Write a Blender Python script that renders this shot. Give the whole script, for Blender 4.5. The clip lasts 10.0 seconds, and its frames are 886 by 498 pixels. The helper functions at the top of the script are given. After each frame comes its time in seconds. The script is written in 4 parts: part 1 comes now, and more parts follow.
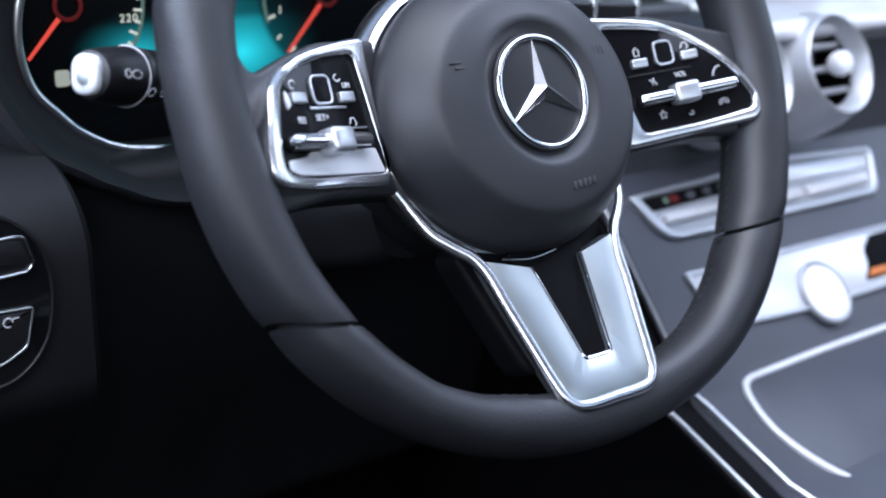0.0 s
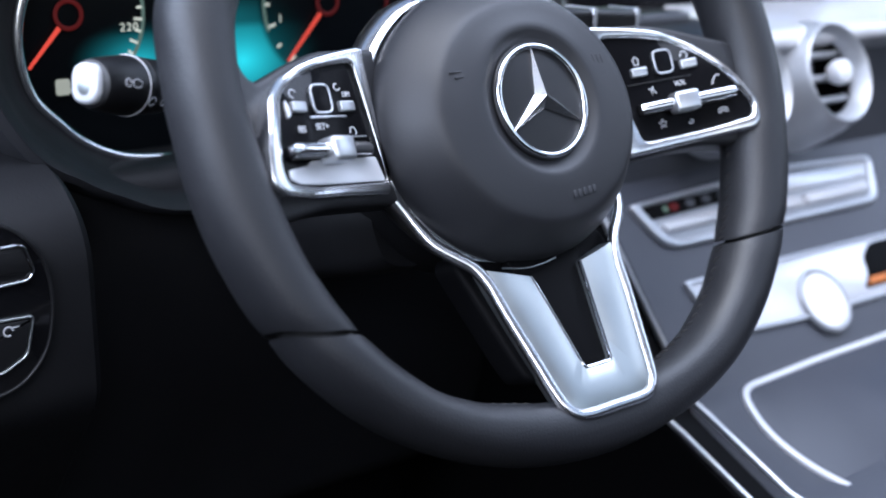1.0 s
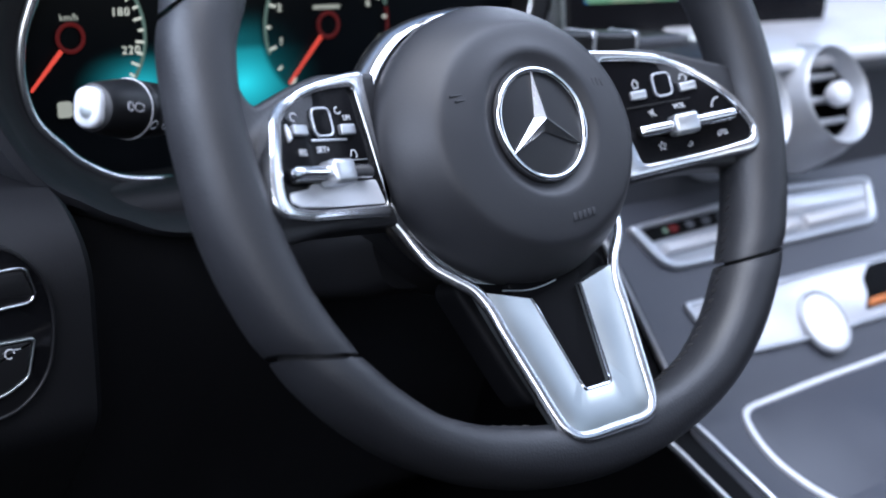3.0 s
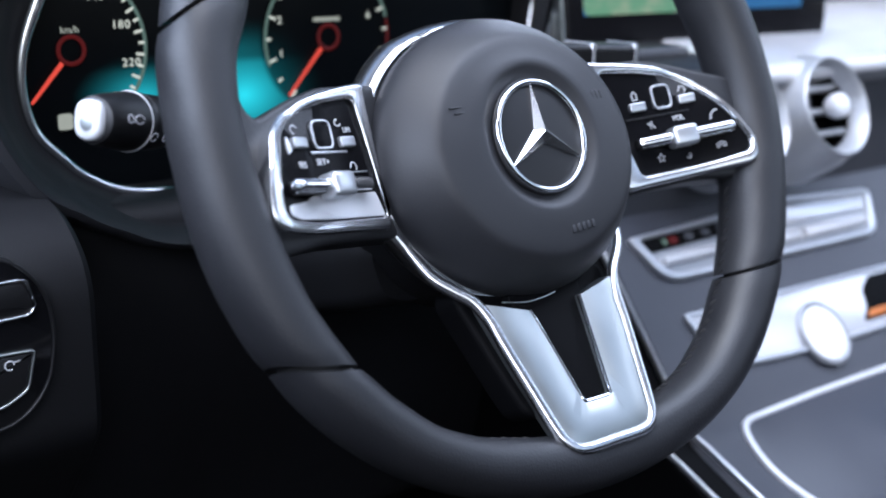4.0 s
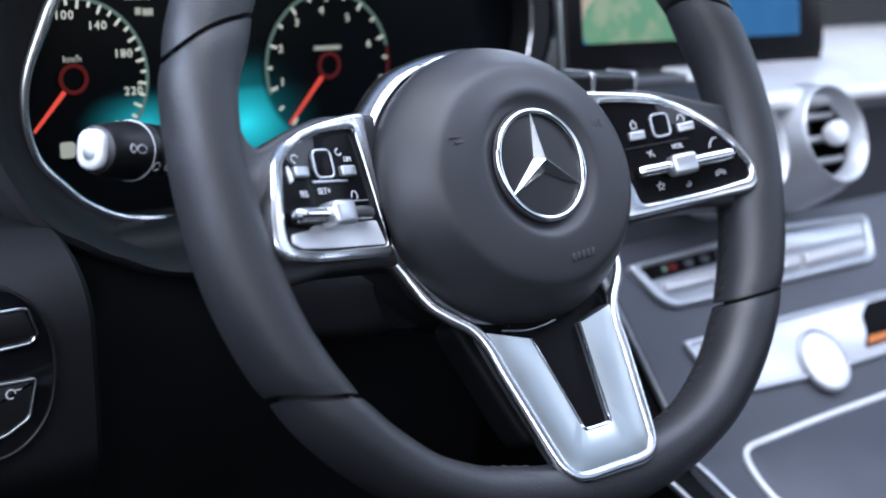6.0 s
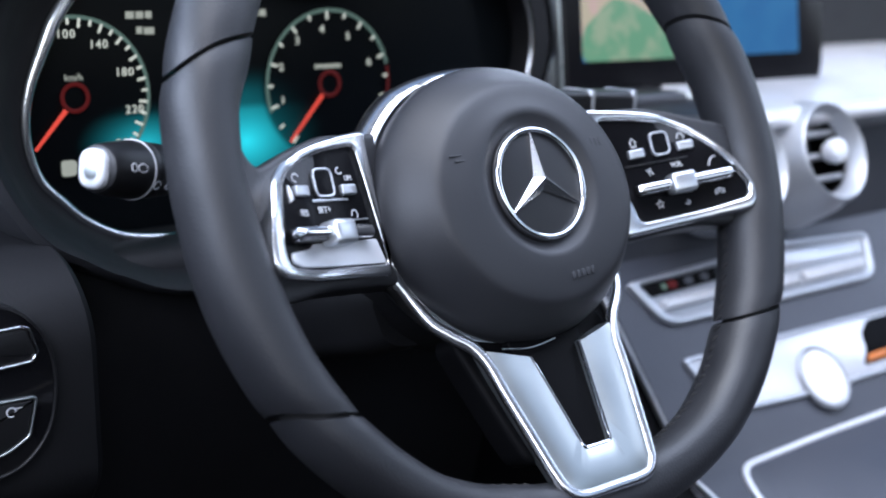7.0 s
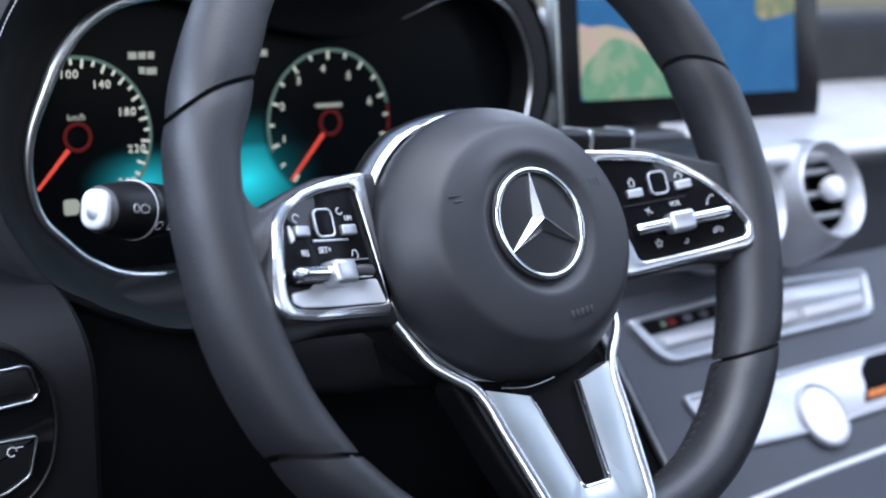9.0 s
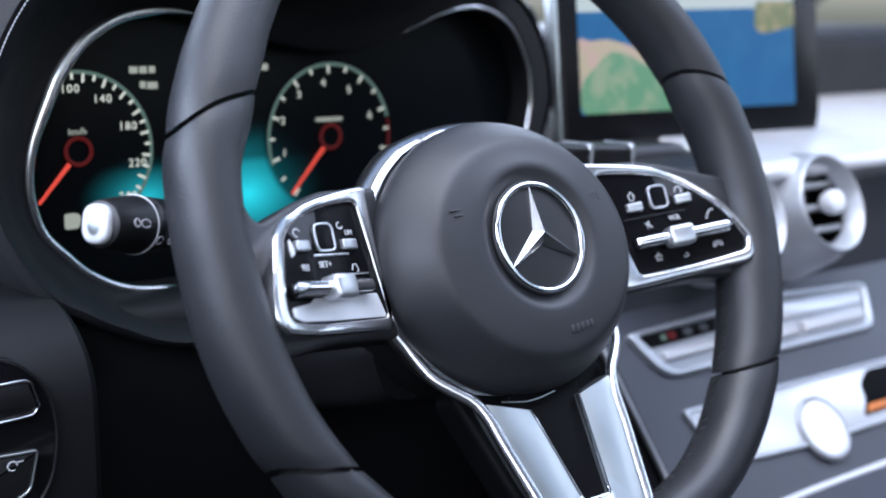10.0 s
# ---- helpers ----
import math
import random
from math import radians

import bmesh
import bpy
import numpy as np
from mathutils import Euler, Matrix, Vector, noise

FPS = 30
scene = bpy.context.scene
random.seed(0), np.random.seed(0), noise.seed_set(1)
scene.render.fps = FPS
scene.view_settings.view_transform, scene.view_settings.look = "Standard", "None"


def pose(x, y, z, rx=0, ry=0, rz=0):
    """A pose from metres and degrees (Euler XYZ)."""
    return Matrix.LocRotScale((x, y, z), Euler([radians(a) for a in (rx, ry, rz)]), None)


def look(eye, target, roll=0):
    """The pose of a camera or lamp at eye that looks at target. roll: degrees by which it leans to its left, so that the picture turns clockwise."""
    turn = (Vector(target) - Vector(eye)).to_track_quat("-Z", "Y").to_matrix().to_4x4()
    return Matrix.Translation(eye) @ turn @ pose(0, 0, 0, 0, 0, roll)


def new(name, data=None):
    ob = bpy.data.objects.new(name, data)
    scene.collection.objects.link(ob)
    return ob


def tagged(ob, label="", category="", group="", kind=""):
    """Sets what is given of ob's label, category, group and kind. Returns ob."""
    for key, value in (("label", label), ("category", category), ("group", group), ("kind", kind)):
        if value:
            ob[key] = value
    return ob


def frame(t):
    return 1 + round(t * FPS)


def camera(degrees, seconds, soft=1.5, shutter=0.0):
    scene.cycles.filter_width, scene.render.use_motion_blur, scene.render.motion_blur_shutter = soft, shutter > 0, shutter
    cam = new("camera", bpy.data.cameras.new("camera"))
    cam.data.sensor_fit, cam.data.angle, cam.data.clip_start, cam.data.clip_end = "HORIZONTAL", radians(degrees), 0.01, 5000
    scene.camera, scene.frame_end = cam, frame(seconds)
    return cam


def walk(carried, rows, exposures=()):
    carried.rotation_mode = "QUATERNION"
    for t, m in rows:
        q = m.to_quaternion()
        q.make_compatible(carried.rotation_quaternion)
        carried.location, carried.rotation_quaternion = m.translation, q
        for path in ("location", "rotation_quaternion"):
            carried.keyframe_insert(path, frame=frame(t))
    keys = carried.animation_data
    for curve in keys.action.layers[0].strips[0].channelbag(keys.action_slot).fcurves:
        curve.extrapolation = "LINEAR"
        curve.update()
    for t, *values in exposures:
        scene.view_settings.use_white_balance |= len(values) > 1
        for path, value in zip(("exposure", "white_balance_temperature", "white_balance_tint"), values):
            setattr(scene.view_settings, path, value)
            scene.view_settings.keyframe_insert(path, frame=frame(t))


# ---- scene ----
cam = camera(38.3, 10.0, soft=1.9)
cam.data.dof.use_dof = True
cam.data.dof.focus_distance = 0.61
cam.data.dof.aperture_fstop = 5.6
ROWS = [
    (0.0, -0.4171, -0.4571, 0.9899, 74.326, -0.232, -38.834),
    (0.5, -0.4173, -0.4570, 0.9901, 74.481, -0.232, -38.840),
    (1.0, -0.4173, -0.4574, 0.9906, 74.662, -0.231, -38.837),
    (1.5, -0.4174, -0.4578, 0.9909, 74.874, -0.230, -38.829),
    (2.0, -0.4176, -0.4580, 0.9914, 75.105, -0.231, -38.826),
    (2.5, -0.4179, -0.4581, 0.9921, 75.298, -0.232, -38.824),
    (4.0, -0.4185, -0.4594, 0.9936, 75.986, -0.230, -38.814),
    (4.5, -0.4189, -0.4597, 0.9941, 76.219, -0.230, -38.814),
    (5.0, -0.4192, -0.4602, 0.9950, 76.479, -0.228, -38.813),
    (5.5, -0.4194, -0.4603, 0.9954, 76.760, -0.228, -38.814),
    (7.0, -0.4205, -0.4615, 0.9978, 77.760, -0.230, -38.816),
    (7.5, -0.4210, -0.4621, 0.9985, 78.124, -0.233, -38.819),
    (8.0, -0.4214, -0.4625, 0.9995, 78.512, -0.235, -38.820),
    (8.5, -0.4218, -0.4631, 1.0002, 78.887, -0.237, -38.812),
    (9.0, -0.4220, -0.4638, 1.0014, 79.258, -0.233, -38.800),
    (9.5, -0.4223, -0.4641, 1.0020, 79.570, -0.232, -38.797),
    (10.0, -0.4226, -0.4644, 1.0027, 79.789, -0.228, -38.799),
]
walk(cam, [(t, pose(x, y, z, rx, ry, rz)) for t, x, y, z, rx, ry, rz in ROWS])

# ---- light: overcast sky through the car's glass, one soft sun, added area lamps ----
scene.view_settings.exposure = 1.0
world = bpy.data.worlds.new("sky")
scene.world = world
world.use_nodes = True
wn = world.node_tree
sky = wn.nodes.new("ShaderNodeTexSky")
sky.sky_type = "NISHITA"
sky.sun_disc = False
sky.sun_elevation = radians(50)
sky.sun_rotation = radians(215)
sky.air_density, sky.dust_density = 1.0, 3.0
wn.links.new(sky.outputs[0], wn.nodes["Background"].inputs[0])
wn.nodes["Background"].inputs[1].default_value = 0.15
sun_data = bpy.data.lights.new("sun", "SUN")
sun_data.energy, sun_data.angle, sun_data.color = 1.2, radians(25), (0.96, 0.97, 1.0)
sun = new("sun", sun_data)
sun.matrix_world = look((-0.6, 0.5, 4.0), (0.1, 0.0, 0.9))


def area_fill(name, eye, target, sx, sy, watts):
    data = bpy.data.lights.new(name, "AREA")
    data.shape, data.size, data.size_y, data.energy = "RECTANGLE", sx, sy, watts
    data.color = (0.695, 0.80, 1.05)
    ob = new(name, data)
    ob.matrix_world = look(eye, target)
    return ob


# Area lamps that strengthen the sky's light at the cabin's openings.
area_fill("driver_window_light", (-0.70, 0.05, 1.28), (0.0, 0.0, 0.85), 0.9, 0.40, 6.5)
# Added lamp behind the eye, an unseen source for the left-hand glints.
area_fill("rear_side_fill", (-0.66, -0.82, 1.22), (0.0, -0.90, 1.16), 0.60, 0.32, 1.9)
area_fill("passenger_window_light", (1.23, -0.45, 1.20), (0.2, -0.1, 0.8), 0.55, 0.40, 1.5)
area_fill("windscreen_light", (0.40, 0.76, 1.25), (0.36, 0.0, 0.82), 1.5, 0.5, 17.0)
# Added overhead lamp, an unseen source that brightens hub and rim tops.
area_fill("roof_fill", (0.28, -0.12, 1.47), (0.28, -0.12, 0.8), 1.2, 0.46, 5.5)


# ---- materials ----
def material(name, color, rough=0.5, metal=0.0, grain=0.0, grain_size=0.001, mottle=0.0, spec=0.5, coat=0.0, emit=0.0, kind="noise"):
    m = bpy.data.materials.new(name)
    m.use_nodes = True
    nt = m.node_tree
    b = nt.nodes["Principled BSDF"]
    b.inputs["Base Color"].default_value = (*color, 1)
    b.inputs["Roughness"].default_value = rough
    b.inputs["Metallic"].default_value = metal
    b.inputs["Specular IOR Level"].default_value = spec
    b.inputs["Coat Weight"].default_value = coat
    b.inputs["Coat Roughness"].default_value = 0.05
    if emit:
        b.inputs["Emission Color"].default_value = (*color, 1)
        b.inputs["Emission Strength"].default_value = emit
        b.inputs["Base Color"].default_value = (0.006, 0.006, 0.007, 1)
        b.inputs["Specular IOR Level"].default_value = 0.1
    tc = nt.nodes.new("ShaderNodeTexCoord")
    if grain:
        if kind == "voronoi":
            tex = nt.nodes.new("ShaderNodeTexVoronoi")
            out = tex.outputs["Distance"]
        else:
            tex = nt.nodes.new("ShaderNodeTexNoise")
            tex.inputs["Detail"].default_value = 3
            out = tex.outputs["Fac"]
        tex.inputs["Scale"].default_value = 1.0 / grain_size
        nt.links.new(tc.outputs["Object"], tex.inputs["Vector"])
        bump = nt.nodes.new("ShaderNodeBump")
        bump.inputs["Strength"].default_value = grain
        bump.inputs["Distance"].default_value = grain_size * 0.4
        nt.links.new(out, bump.inputs["Height"])
        nt.links.new(bump.outputs[0], b.inputs["Normal"])
    if mottle:
        n2 = nt.nodes.new("ShaderNodeTexNoise")
        n2.inputs["Scale"].default_value = 14
        n2.inputs["Detail"].default_value = 6
        n2.inputs["Roughness"].default_value = 0.65
        nt.links.new(tc.outputs["Object"], n2.inputs["Vector"])
        mr = nt.nodes.new("ShaderNodeMapRange")
        mr.inputs[1].default_value, mr.inputs[2].default_value = 0.25, 0.75
        mr.inputs[3].default_value, mr.inputs[4].default_value = max(rough - mottle, 0.02), min(rough + mottle, 1)
        nt.links.new(n2.outputs["Fac"], mr.inputs[0])
        nt.links.new(mr.outputs[0], b.inputs["Roughness"])
        hs = nt.nodes.new("ShaderNodeMapRange")
        hs.inputs[1].default_value, hs.inputs[2].default_value = 0.25, 0.75
        hs.inputs[3].default_value, hs.inputs[4].default_value = 1 - mottle, 1 + mottle
        nt.links.new(n2.outputs["Fac"], hs.inputs[0])
        mix = nt.nodes.new("ShaderNodeVectorMath")
        mix.operation = "SCALE"
        mix.inputs[0].default_value = color
        nt.links.new(hs.outputs[0], mix.inputs["Scale"])
        nt.links.new(mix.outputs[0], b.inputs["Base Color"])
    return m


LEATHER = material("black_leather", (0.016, 0.0165, 0.019), 0.46, grain=0.25, grain_size=0.0011, mottle=0.12, kind="voronoi")
VINYL = material("black_vinyl", (0.0205, 0.0212, 0.0245), 0.50, grain=0.2, grain_size=0.0008, mottle=0.10)
SEAM = material("seam_thread", (0.012, 0.012, 0.013), 0.7, grain=0.3, grain_size=0.001)
CHROME = material("chrome", (0.86, 0.87, 0.89), 0.09, 1.0, mottle=0.03)
SOFT_CHROME = material("soft_chrome", (0.80, 0.81, 0.83), 0.24, 1.0, grain=0.03, grain_size=0.0006, mottle=0.05)
BADGE = material("badge_chrome", (0.84, 0.85, 0.87), 0.22, 1.0, mottle=0.03)
SATIN = material("satin_silver", (0.54, 0.575, 0.57), 0.36, 1.0, grain=0.04, grain_size=0.0005, mottle=0.06)
SILVER = material("silver_paint", (0.62, 0.64, 0.67), 0.34, 0.85, mottle=0.06)
PIANO = material("piano_black", (0.006, 0.006, 0.007), 0.06, spec=0.6, coat=0.5)
PANEL_BLACK = material("panel_black", (0.0045, 0.0045, 0.0054), 0.24, mottle=0.05, spec=0.08)
INSERT_BLACK = material("insert_black", (0.0030, 0.0030, 0.0034), 0.5, spec=0.05)
SATIN_BLACK = material("satin_black", (0.008, 0.008, 0.009), 0.42, mottle=0.08)
DASH = material("dash_leather", (0.056, 0.060, 0.071), 0.46, grain=0.25, grain_size=0.0016, mottle=0.12, kind="voronoi")
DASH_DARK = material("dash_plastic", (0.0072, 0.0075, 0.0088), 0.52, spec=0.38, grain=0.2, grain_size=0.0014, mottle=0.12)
CARPET = material("footwell_carpet", (0.006, 0.006, 0.0065), 0.95, grain=0.6, grain_size=0.003)
CONSOLE = material("console_trim_grey", (0.052, 0.056, 0.070), 0.36, grain=0.12, grain_size=0.0012, mottle=0.10)
TRIM = material("glossy_light_trim", (0.60, 0.61, 0.64), 0.24, 0.35, coat=0.4, mottle=0.05)
DECK = material("pale_deck", (0.72, 0.73, 0.76), 0.22, 0.45, mottle=0.05)
VENT_SILVER = material("vent_silver", (0.78, 0.79, 0.82), 0.36, 0.3, mottle=0.05)
VENT_GREY = material("vent_grey", (0.36, 0.375, 0.40), 0.36, 0.4, mottle=0.05)
CLOCK_WHITE = material("clock_white", (0.90, 0.90, 0.91), 0.25, coat=0.3)
PRINT = material("printed_grey", (0.55, 0.56, 0.58), 0.5)
THREAD = material("pale_thread", (0.42, 0.43, 0.46), 0.7)
GLASS_BLACK = material("display_black", (0.004, 0.004, 0.005), 0.25, spec=0.15)
HOOD_BLACK = material("hood_black", (0.0065, 0.0067, 0.0078), 0.60, grain=0.2, grain_size=0.0014, mottle=0.1, spec=0.22)
LIT_WHITE = material("lit_scale", (0.80, 0.86, 0.80), 0.5, emit=0.42)
LIT_DIM = material("lit_text", (0.66, 0.72, 0.66), 0.5, emit=0.26)
LIT_RED = material("lit_red", (0.95, 0.10, 0.07), 0.5, emit=0.42)
LIT_RED_DIM = material("lit_red_dim", (0.42, 0.03, 0.03), 0.5, emit=0.10)
LIT_TEAL = material("lit_teal", (0.24, 0.40, 0.36), 0.5, emit=0.20)
LIT_SEA = material("lit_sea", (0.03, 0.20, 0.52), 0.4, emit=0.33)
LIT_LAND = material("lit_land", (0.17, 0.42, 0.27), 0.4, emit=0.38)
LIT_SAND = material("lit_sand", (0.62, 0.56, 0.44), 0.4, emit=0.38)
LIT_OLIVE = material("lit_olive", (0.27, 0.33, 0.20), 0.4, emit=0.36)
LIT_HAZE = material("lit_haze", (0.62, 0.74, 0.80), 0.4, emit=0.42)
LIT_CYAN = material("lit_cyan", (0.10, 0.50, 0.62), 0.4, emit=0.40)
ORANGE = material("amber_reflected", (0.55, 0.16, 0.03), 0.35)
HEADLINER = material("headliner", (0.22, 0.22, 0.23), 0.9, grain=0.3, grain_size=0.003, mottle=0.05)


def blotched(mat, other, size):
    """Breaks a lit map colour up with blotches of another."""
    nt = mat.node_tree
    b = nt.nodes["Principled BSDF"]
    tc = nt.nodes.new("ShaderNodeTexCoord")
    tex = nt.nodes.new("ShaderNodeTexNoise")
    tex.inputs["Scale"].default_value, tex.inputs["Detail"].default_value = 1 / size, 5
    nt.links.new(tc.outputs["Object"], tex.inputs["Vector"])
    ramp = nt.nodes.new("ShaderNodeValToRGB")
    ramp.color_ramp.elements[0].position, ramp.color_ramp.elements[1].position = 0.46, 0.60
    ramp.color_ramp.elements[0].color = b.inputs["Emission Color"].default_value
    ramp.color_ramp.elements[1].color = (*other, 1)
    nt.links.new(tex.outputs["Fac"], ramp.inputs[0])
    nt.links.new(ramp.outputs[0], b.inputs["Emission Color"])


blotched(LIT_LAND, (0.36, 0.50, 0.36), 0.022)
blotched(LIT_SAND, (0.70, 0.52, 0.50), 0.016)
blotched(LIT_OLIVE, (0.50, 0.46, 0.30), 0.014)
blotched(LIT_SEA, (0.035, 0.225, 0.55), 0.03)


def glow_material():
    """The instrument display: black, with a teal glow low in its middle."""
    m = bpy.data.materials.new("instrument_display")
    m.use_nodes = True
    nt = m.node_tree
    b = nt.nodes["Principled BSDF"]
    b.inputs["Base Color"].default_value = (0.003, 0.004, 0.005, 1)
    b.inputs["Roughness"].default_value = 0.3
    b.inputs["Specular IOR Level"].default_value = 0.08
    tc = nt.nodes.new("ShaderNodeTexCoord")
    total = None
    for cx, cz, sx, sz, top in ((-0.026, 0.896, 0.060, 0.044, 0.95), (-0.092, 0.900, 0.045, 0.026, 0.6), (-0.030, 0.925, 0.05, 0.02, 0.16)):
        mp = nt.nodes.new("ShaderNodeMapping")
        mp.inputs["Location"].default_value = (-cx / sx, -cz / sz, 0)
        mp.inputs["Scale"].default_value = (1 / sx, 1 / sz, 0)
        nt.links.new(tc.outputs["Object"], mp.inputs["Vector"])
        g = nt.nodes.new("ShaderNodeTexGradient")
        g.gradient_type = "QUADRATIC_SPHERE"
        nt.links.new(mp.outputs[0], g.inputs[0])
        k = nt.nodes.new("ShaderNodeMath")
        k.operation = "MULTIPLY_ADD"
        k.inputs[1].default_value = top
        k.inputs[2].default_value = 0.0
        nt.links.new(g.outputs["Fac"], k.inputs[0])
        if total:
            nt.links.new(total, k.inputs[2])
        total = k.outputs[0]
    # the glow stops at the edge of the right-hand dial and fades above a level line
    away = nt.nodes.new("ShaderNodeVectorMath")
    away.operation = "DISTANCE"
    away.inputs[1].default_value = (0.0345, 0.9284, 0.0)
    nt.links.new(tc.outputs["Object"], away.inputs[0])
    sep = nt.nodes.new("ShaderNodeSeparateXYZ")
    nt.links.new(tc.outputs["Object"], sep.inputs[0])
    for value, lo, hi, v0, v1 in ((away.outputs["Value"], 0.0455, 0.0495, 0.22, 1.0), (sep.outputs["Y"], 0.9150, 0.9195, 1.0, 0.42)):
        mr = nt.nodes.new("ShaderNodeMapRange")
        mr.inputs[1].default_value, mr.inputs[2].default_value, mr.inputs[3].default_value, mr.inputs[4].default_value = lo, hi, v0, v1
        nt.links.new(value, mr.inputs[0])
        k = nt.nodes.new("ShaderNodeMath")
        k.operation = "MULTIPLY"
        nt.links.new(total, k.inputs[0])
        nt.links.new(mr.outputs[0], k.inputs[1])
        total = k.outputs[0]
    b.inputs["Emission Color"].default_value = (0.015, 0.42, 0.52, 1)
    nt.links.new(total, b.inputs["Emission Strength"])
    return m


DISPLAY = glow_material()


# ---- mesh tools ----
def link(name, bm, mat, parent=None, label="", matrix=None, smooth=True):
    me = bpy.data.meshes.new(name)
    bmesh.ops.recalc_face_normals(bm, faces=bm.faces)
    bm.to_mesh(me)
    bm.free()
    me.materials.append(mat)
    if smooth:
        me.shade_smooth()
        me.set_sharp_from_angle(angle=radians(38))
    ob = new(name, me)
    if parent:
        ob.parent = parent
    if matrix is not None:
        ob.matrix_basis = matrix
    if label:
        ob["label"] = label
    return ob


def part(name, bm, mat, parent, label="", matrix=None, smooth=True):
    return link(name, bm, mat, parent, label, matrix, smooth)


def thing(name, label, category, at=None, group="", kind=""):
    ob = new(name)
    ob.empty_display_size = 0.02
    if at is not None:
        ob.matrix_basis = at
    return tagged(ob, label, category, group, kind)


def rounded(corners, radius, n=6):
    """A closed outline with its corners rounded; radius may be one number or one for each corner."""
    out = []
    c = [Vector(p).to_2d() if len(p) > 2 else Vector(p) for p in corners]
    for i, p in enumerate(c):
        r = radius[i] if isinstance(radius, (list, tuple)) else radius
        a, b = c[i - 1] - p, c[(i + 1) % len(c)] - p
        d = min(r, a.length * 0.49, b.length * 0.49)
        p0, p1 = p + a.normalized() * d, p + b.normalized() * d
        for k in range(n + 1):
            s = k / n
            out.append((1 - s) ** 2 * p0 + 2 * s * (1 - s) * p + s * s * p1)
    return out


def ellipse(cx, cy, rx, ry, n=48):
    return [Vector((cx + rx * math.cos(2 * math.pi * k / n), cy + ry * math.sin(2 * math.pi * k / n))) for k in range(n)]


def offset(outline, d):
    """Moves an outline inwards by d (outwards when negative)."""
    area = sum(outline[i - 1].x * p.y - p.x * outline[i - 1].y for i, p in enumerate(outline))
    s = 1 if area > 0 else -1
    out = []
    n = len(outline)
    for i, p in enumerate(outline):
        e = outline[(i + 1) % n] - outline[i - 1]
        if e.length < 1e-9:
            e = outline[(i + 2) % n] - outline[i - 2]
        e.normalize()
        out.append(p + Vector((-e.y, e.x)) * d * s)
    return out


def loft(bm, rings, closed=False, cap_first=False, cap_last=False):
    vs = [[bm.verts.new(p) for p in ring] for ring in rings]
    n = len(vs[0])
    pairs = list(zip(vs, vs[1:])) + ([(vs[-1], vs[0])] if closed else [])
    for a, b in pairs:
        for i in range(n):
            j = (i + 1) % n
            bm.faces.new((a[i], a[j], b[j], b[i]))
    if cap_first:
        bm.faces.new(vs[0][::-1])
    if cap_last:
        bm.faces.new(vs[-1])
    return vs


def flat(outline, z, fz=None):
    return [Vector((p.x, p.y, z + (fz(p.x, p.y) if fz else 0))) for p in outline]


def slab(outline, z0, z1, bevel=0.001, fz=None, domed=False):
    """A solid plate between z0 and z1 with a rounded upper edge; fz lifts it over the plane, and a domed one follows fz inside too."""
    bm = bmesh.new()
    rings = [flat(outline, z0, fz), flat(outline, z1 - bevel, fz)]
    for k in (1, 2, 3):
        a = k * math.pi / 6
        rings.append(flat(offset(outline, bevel * (1 - math.cos(a))), z1 - bevel + bevel * math.sin(a), fz))
    if domed:
        mid = sum(outline, Vector((0, 0))) / len(outline)
        edge = offset(outline, bevel)
        for k in (0.12, 0.24, 0.36, 0.48, 0.60, 0.72, 0.84, 0.95):
            rings.append(flat([p.lerp(mid, k) for p in edge], z1, fz))
    loft(bm, rings, cap_first=True, cap_last=True)
    return bm


def band(outer, inner, z0, z1, bevel=0.001, fz=None, flare=0.0):
    """A frame between two outlines of the same number of points, with rounded upper edges."""
    bm = bmesh.new()
    rings = [flat(offset(outer, -flare), z0, fz), flat(offset(outer, -flare * 0.75), z0 + (z1 - bevel - z0) * 0.4, fz), flat(outer, z1 - bevel, fz)]
    for k in (1, 2, 3):
        a = k * math.pi / 6
        rings.append(flat(offset(outer, bevel * (1 - math.cos(a))), z1 - bevel + bevel * math.sin(a), fz))
    for k in (3, 2, 1):
        a = k * math.pi / 6
        rings.append(flat(offset(inner, -bevel * (1 - math.cos(a))), z1 - bevel + bevel * math.sin(a), fz))
    rings += [flat(inner, z1 - bevel, fz), flat(inner, z0, fz)]
    loft(bm, rings, closed=True)
    return bm


def box(sx, sy, sz, bevel=0.001, at=(0, 0, 0), segments=2):
    bm = bmesh.new()
    bmesh.ops.create_cube(bm, size=1)
    bmesh.ops.scale(bm, vec=(sx, sy, sz), verts=bm.verts)
    bmesh.ops.bevel(bm, geom=bm.edges[:], offset=min(bevel, sx * 0.49, sy * 0.49, sz * 0.49), segments=segments, profile=0.5, affect="EDGES")
    bmesh.ops.translate(bm, vec=at, verts=bm.verts)
    return bm


def span(a, b, bevel=0.001):
    """A box from its low corner to its high corner."""
    a, b = Vector(a), Vector(b)
    d = b - a
    return box(d.x, d.y, d.z, bevel, (a + b) / 2)


def lathe(profile, n=40, axis="z"):
    """Turns (radius, height) pairs round the z axis."""
    bm = bmesh.new()
    rings = [[Vector((r * math.cos(2 * math.pi * k / n), r * math.sin(2 * math.pi * k / n), h)) for k in range(n)] for r, h in profile]
    loft(bm, rings, cap_first=True, cap_last=True)
    return bm


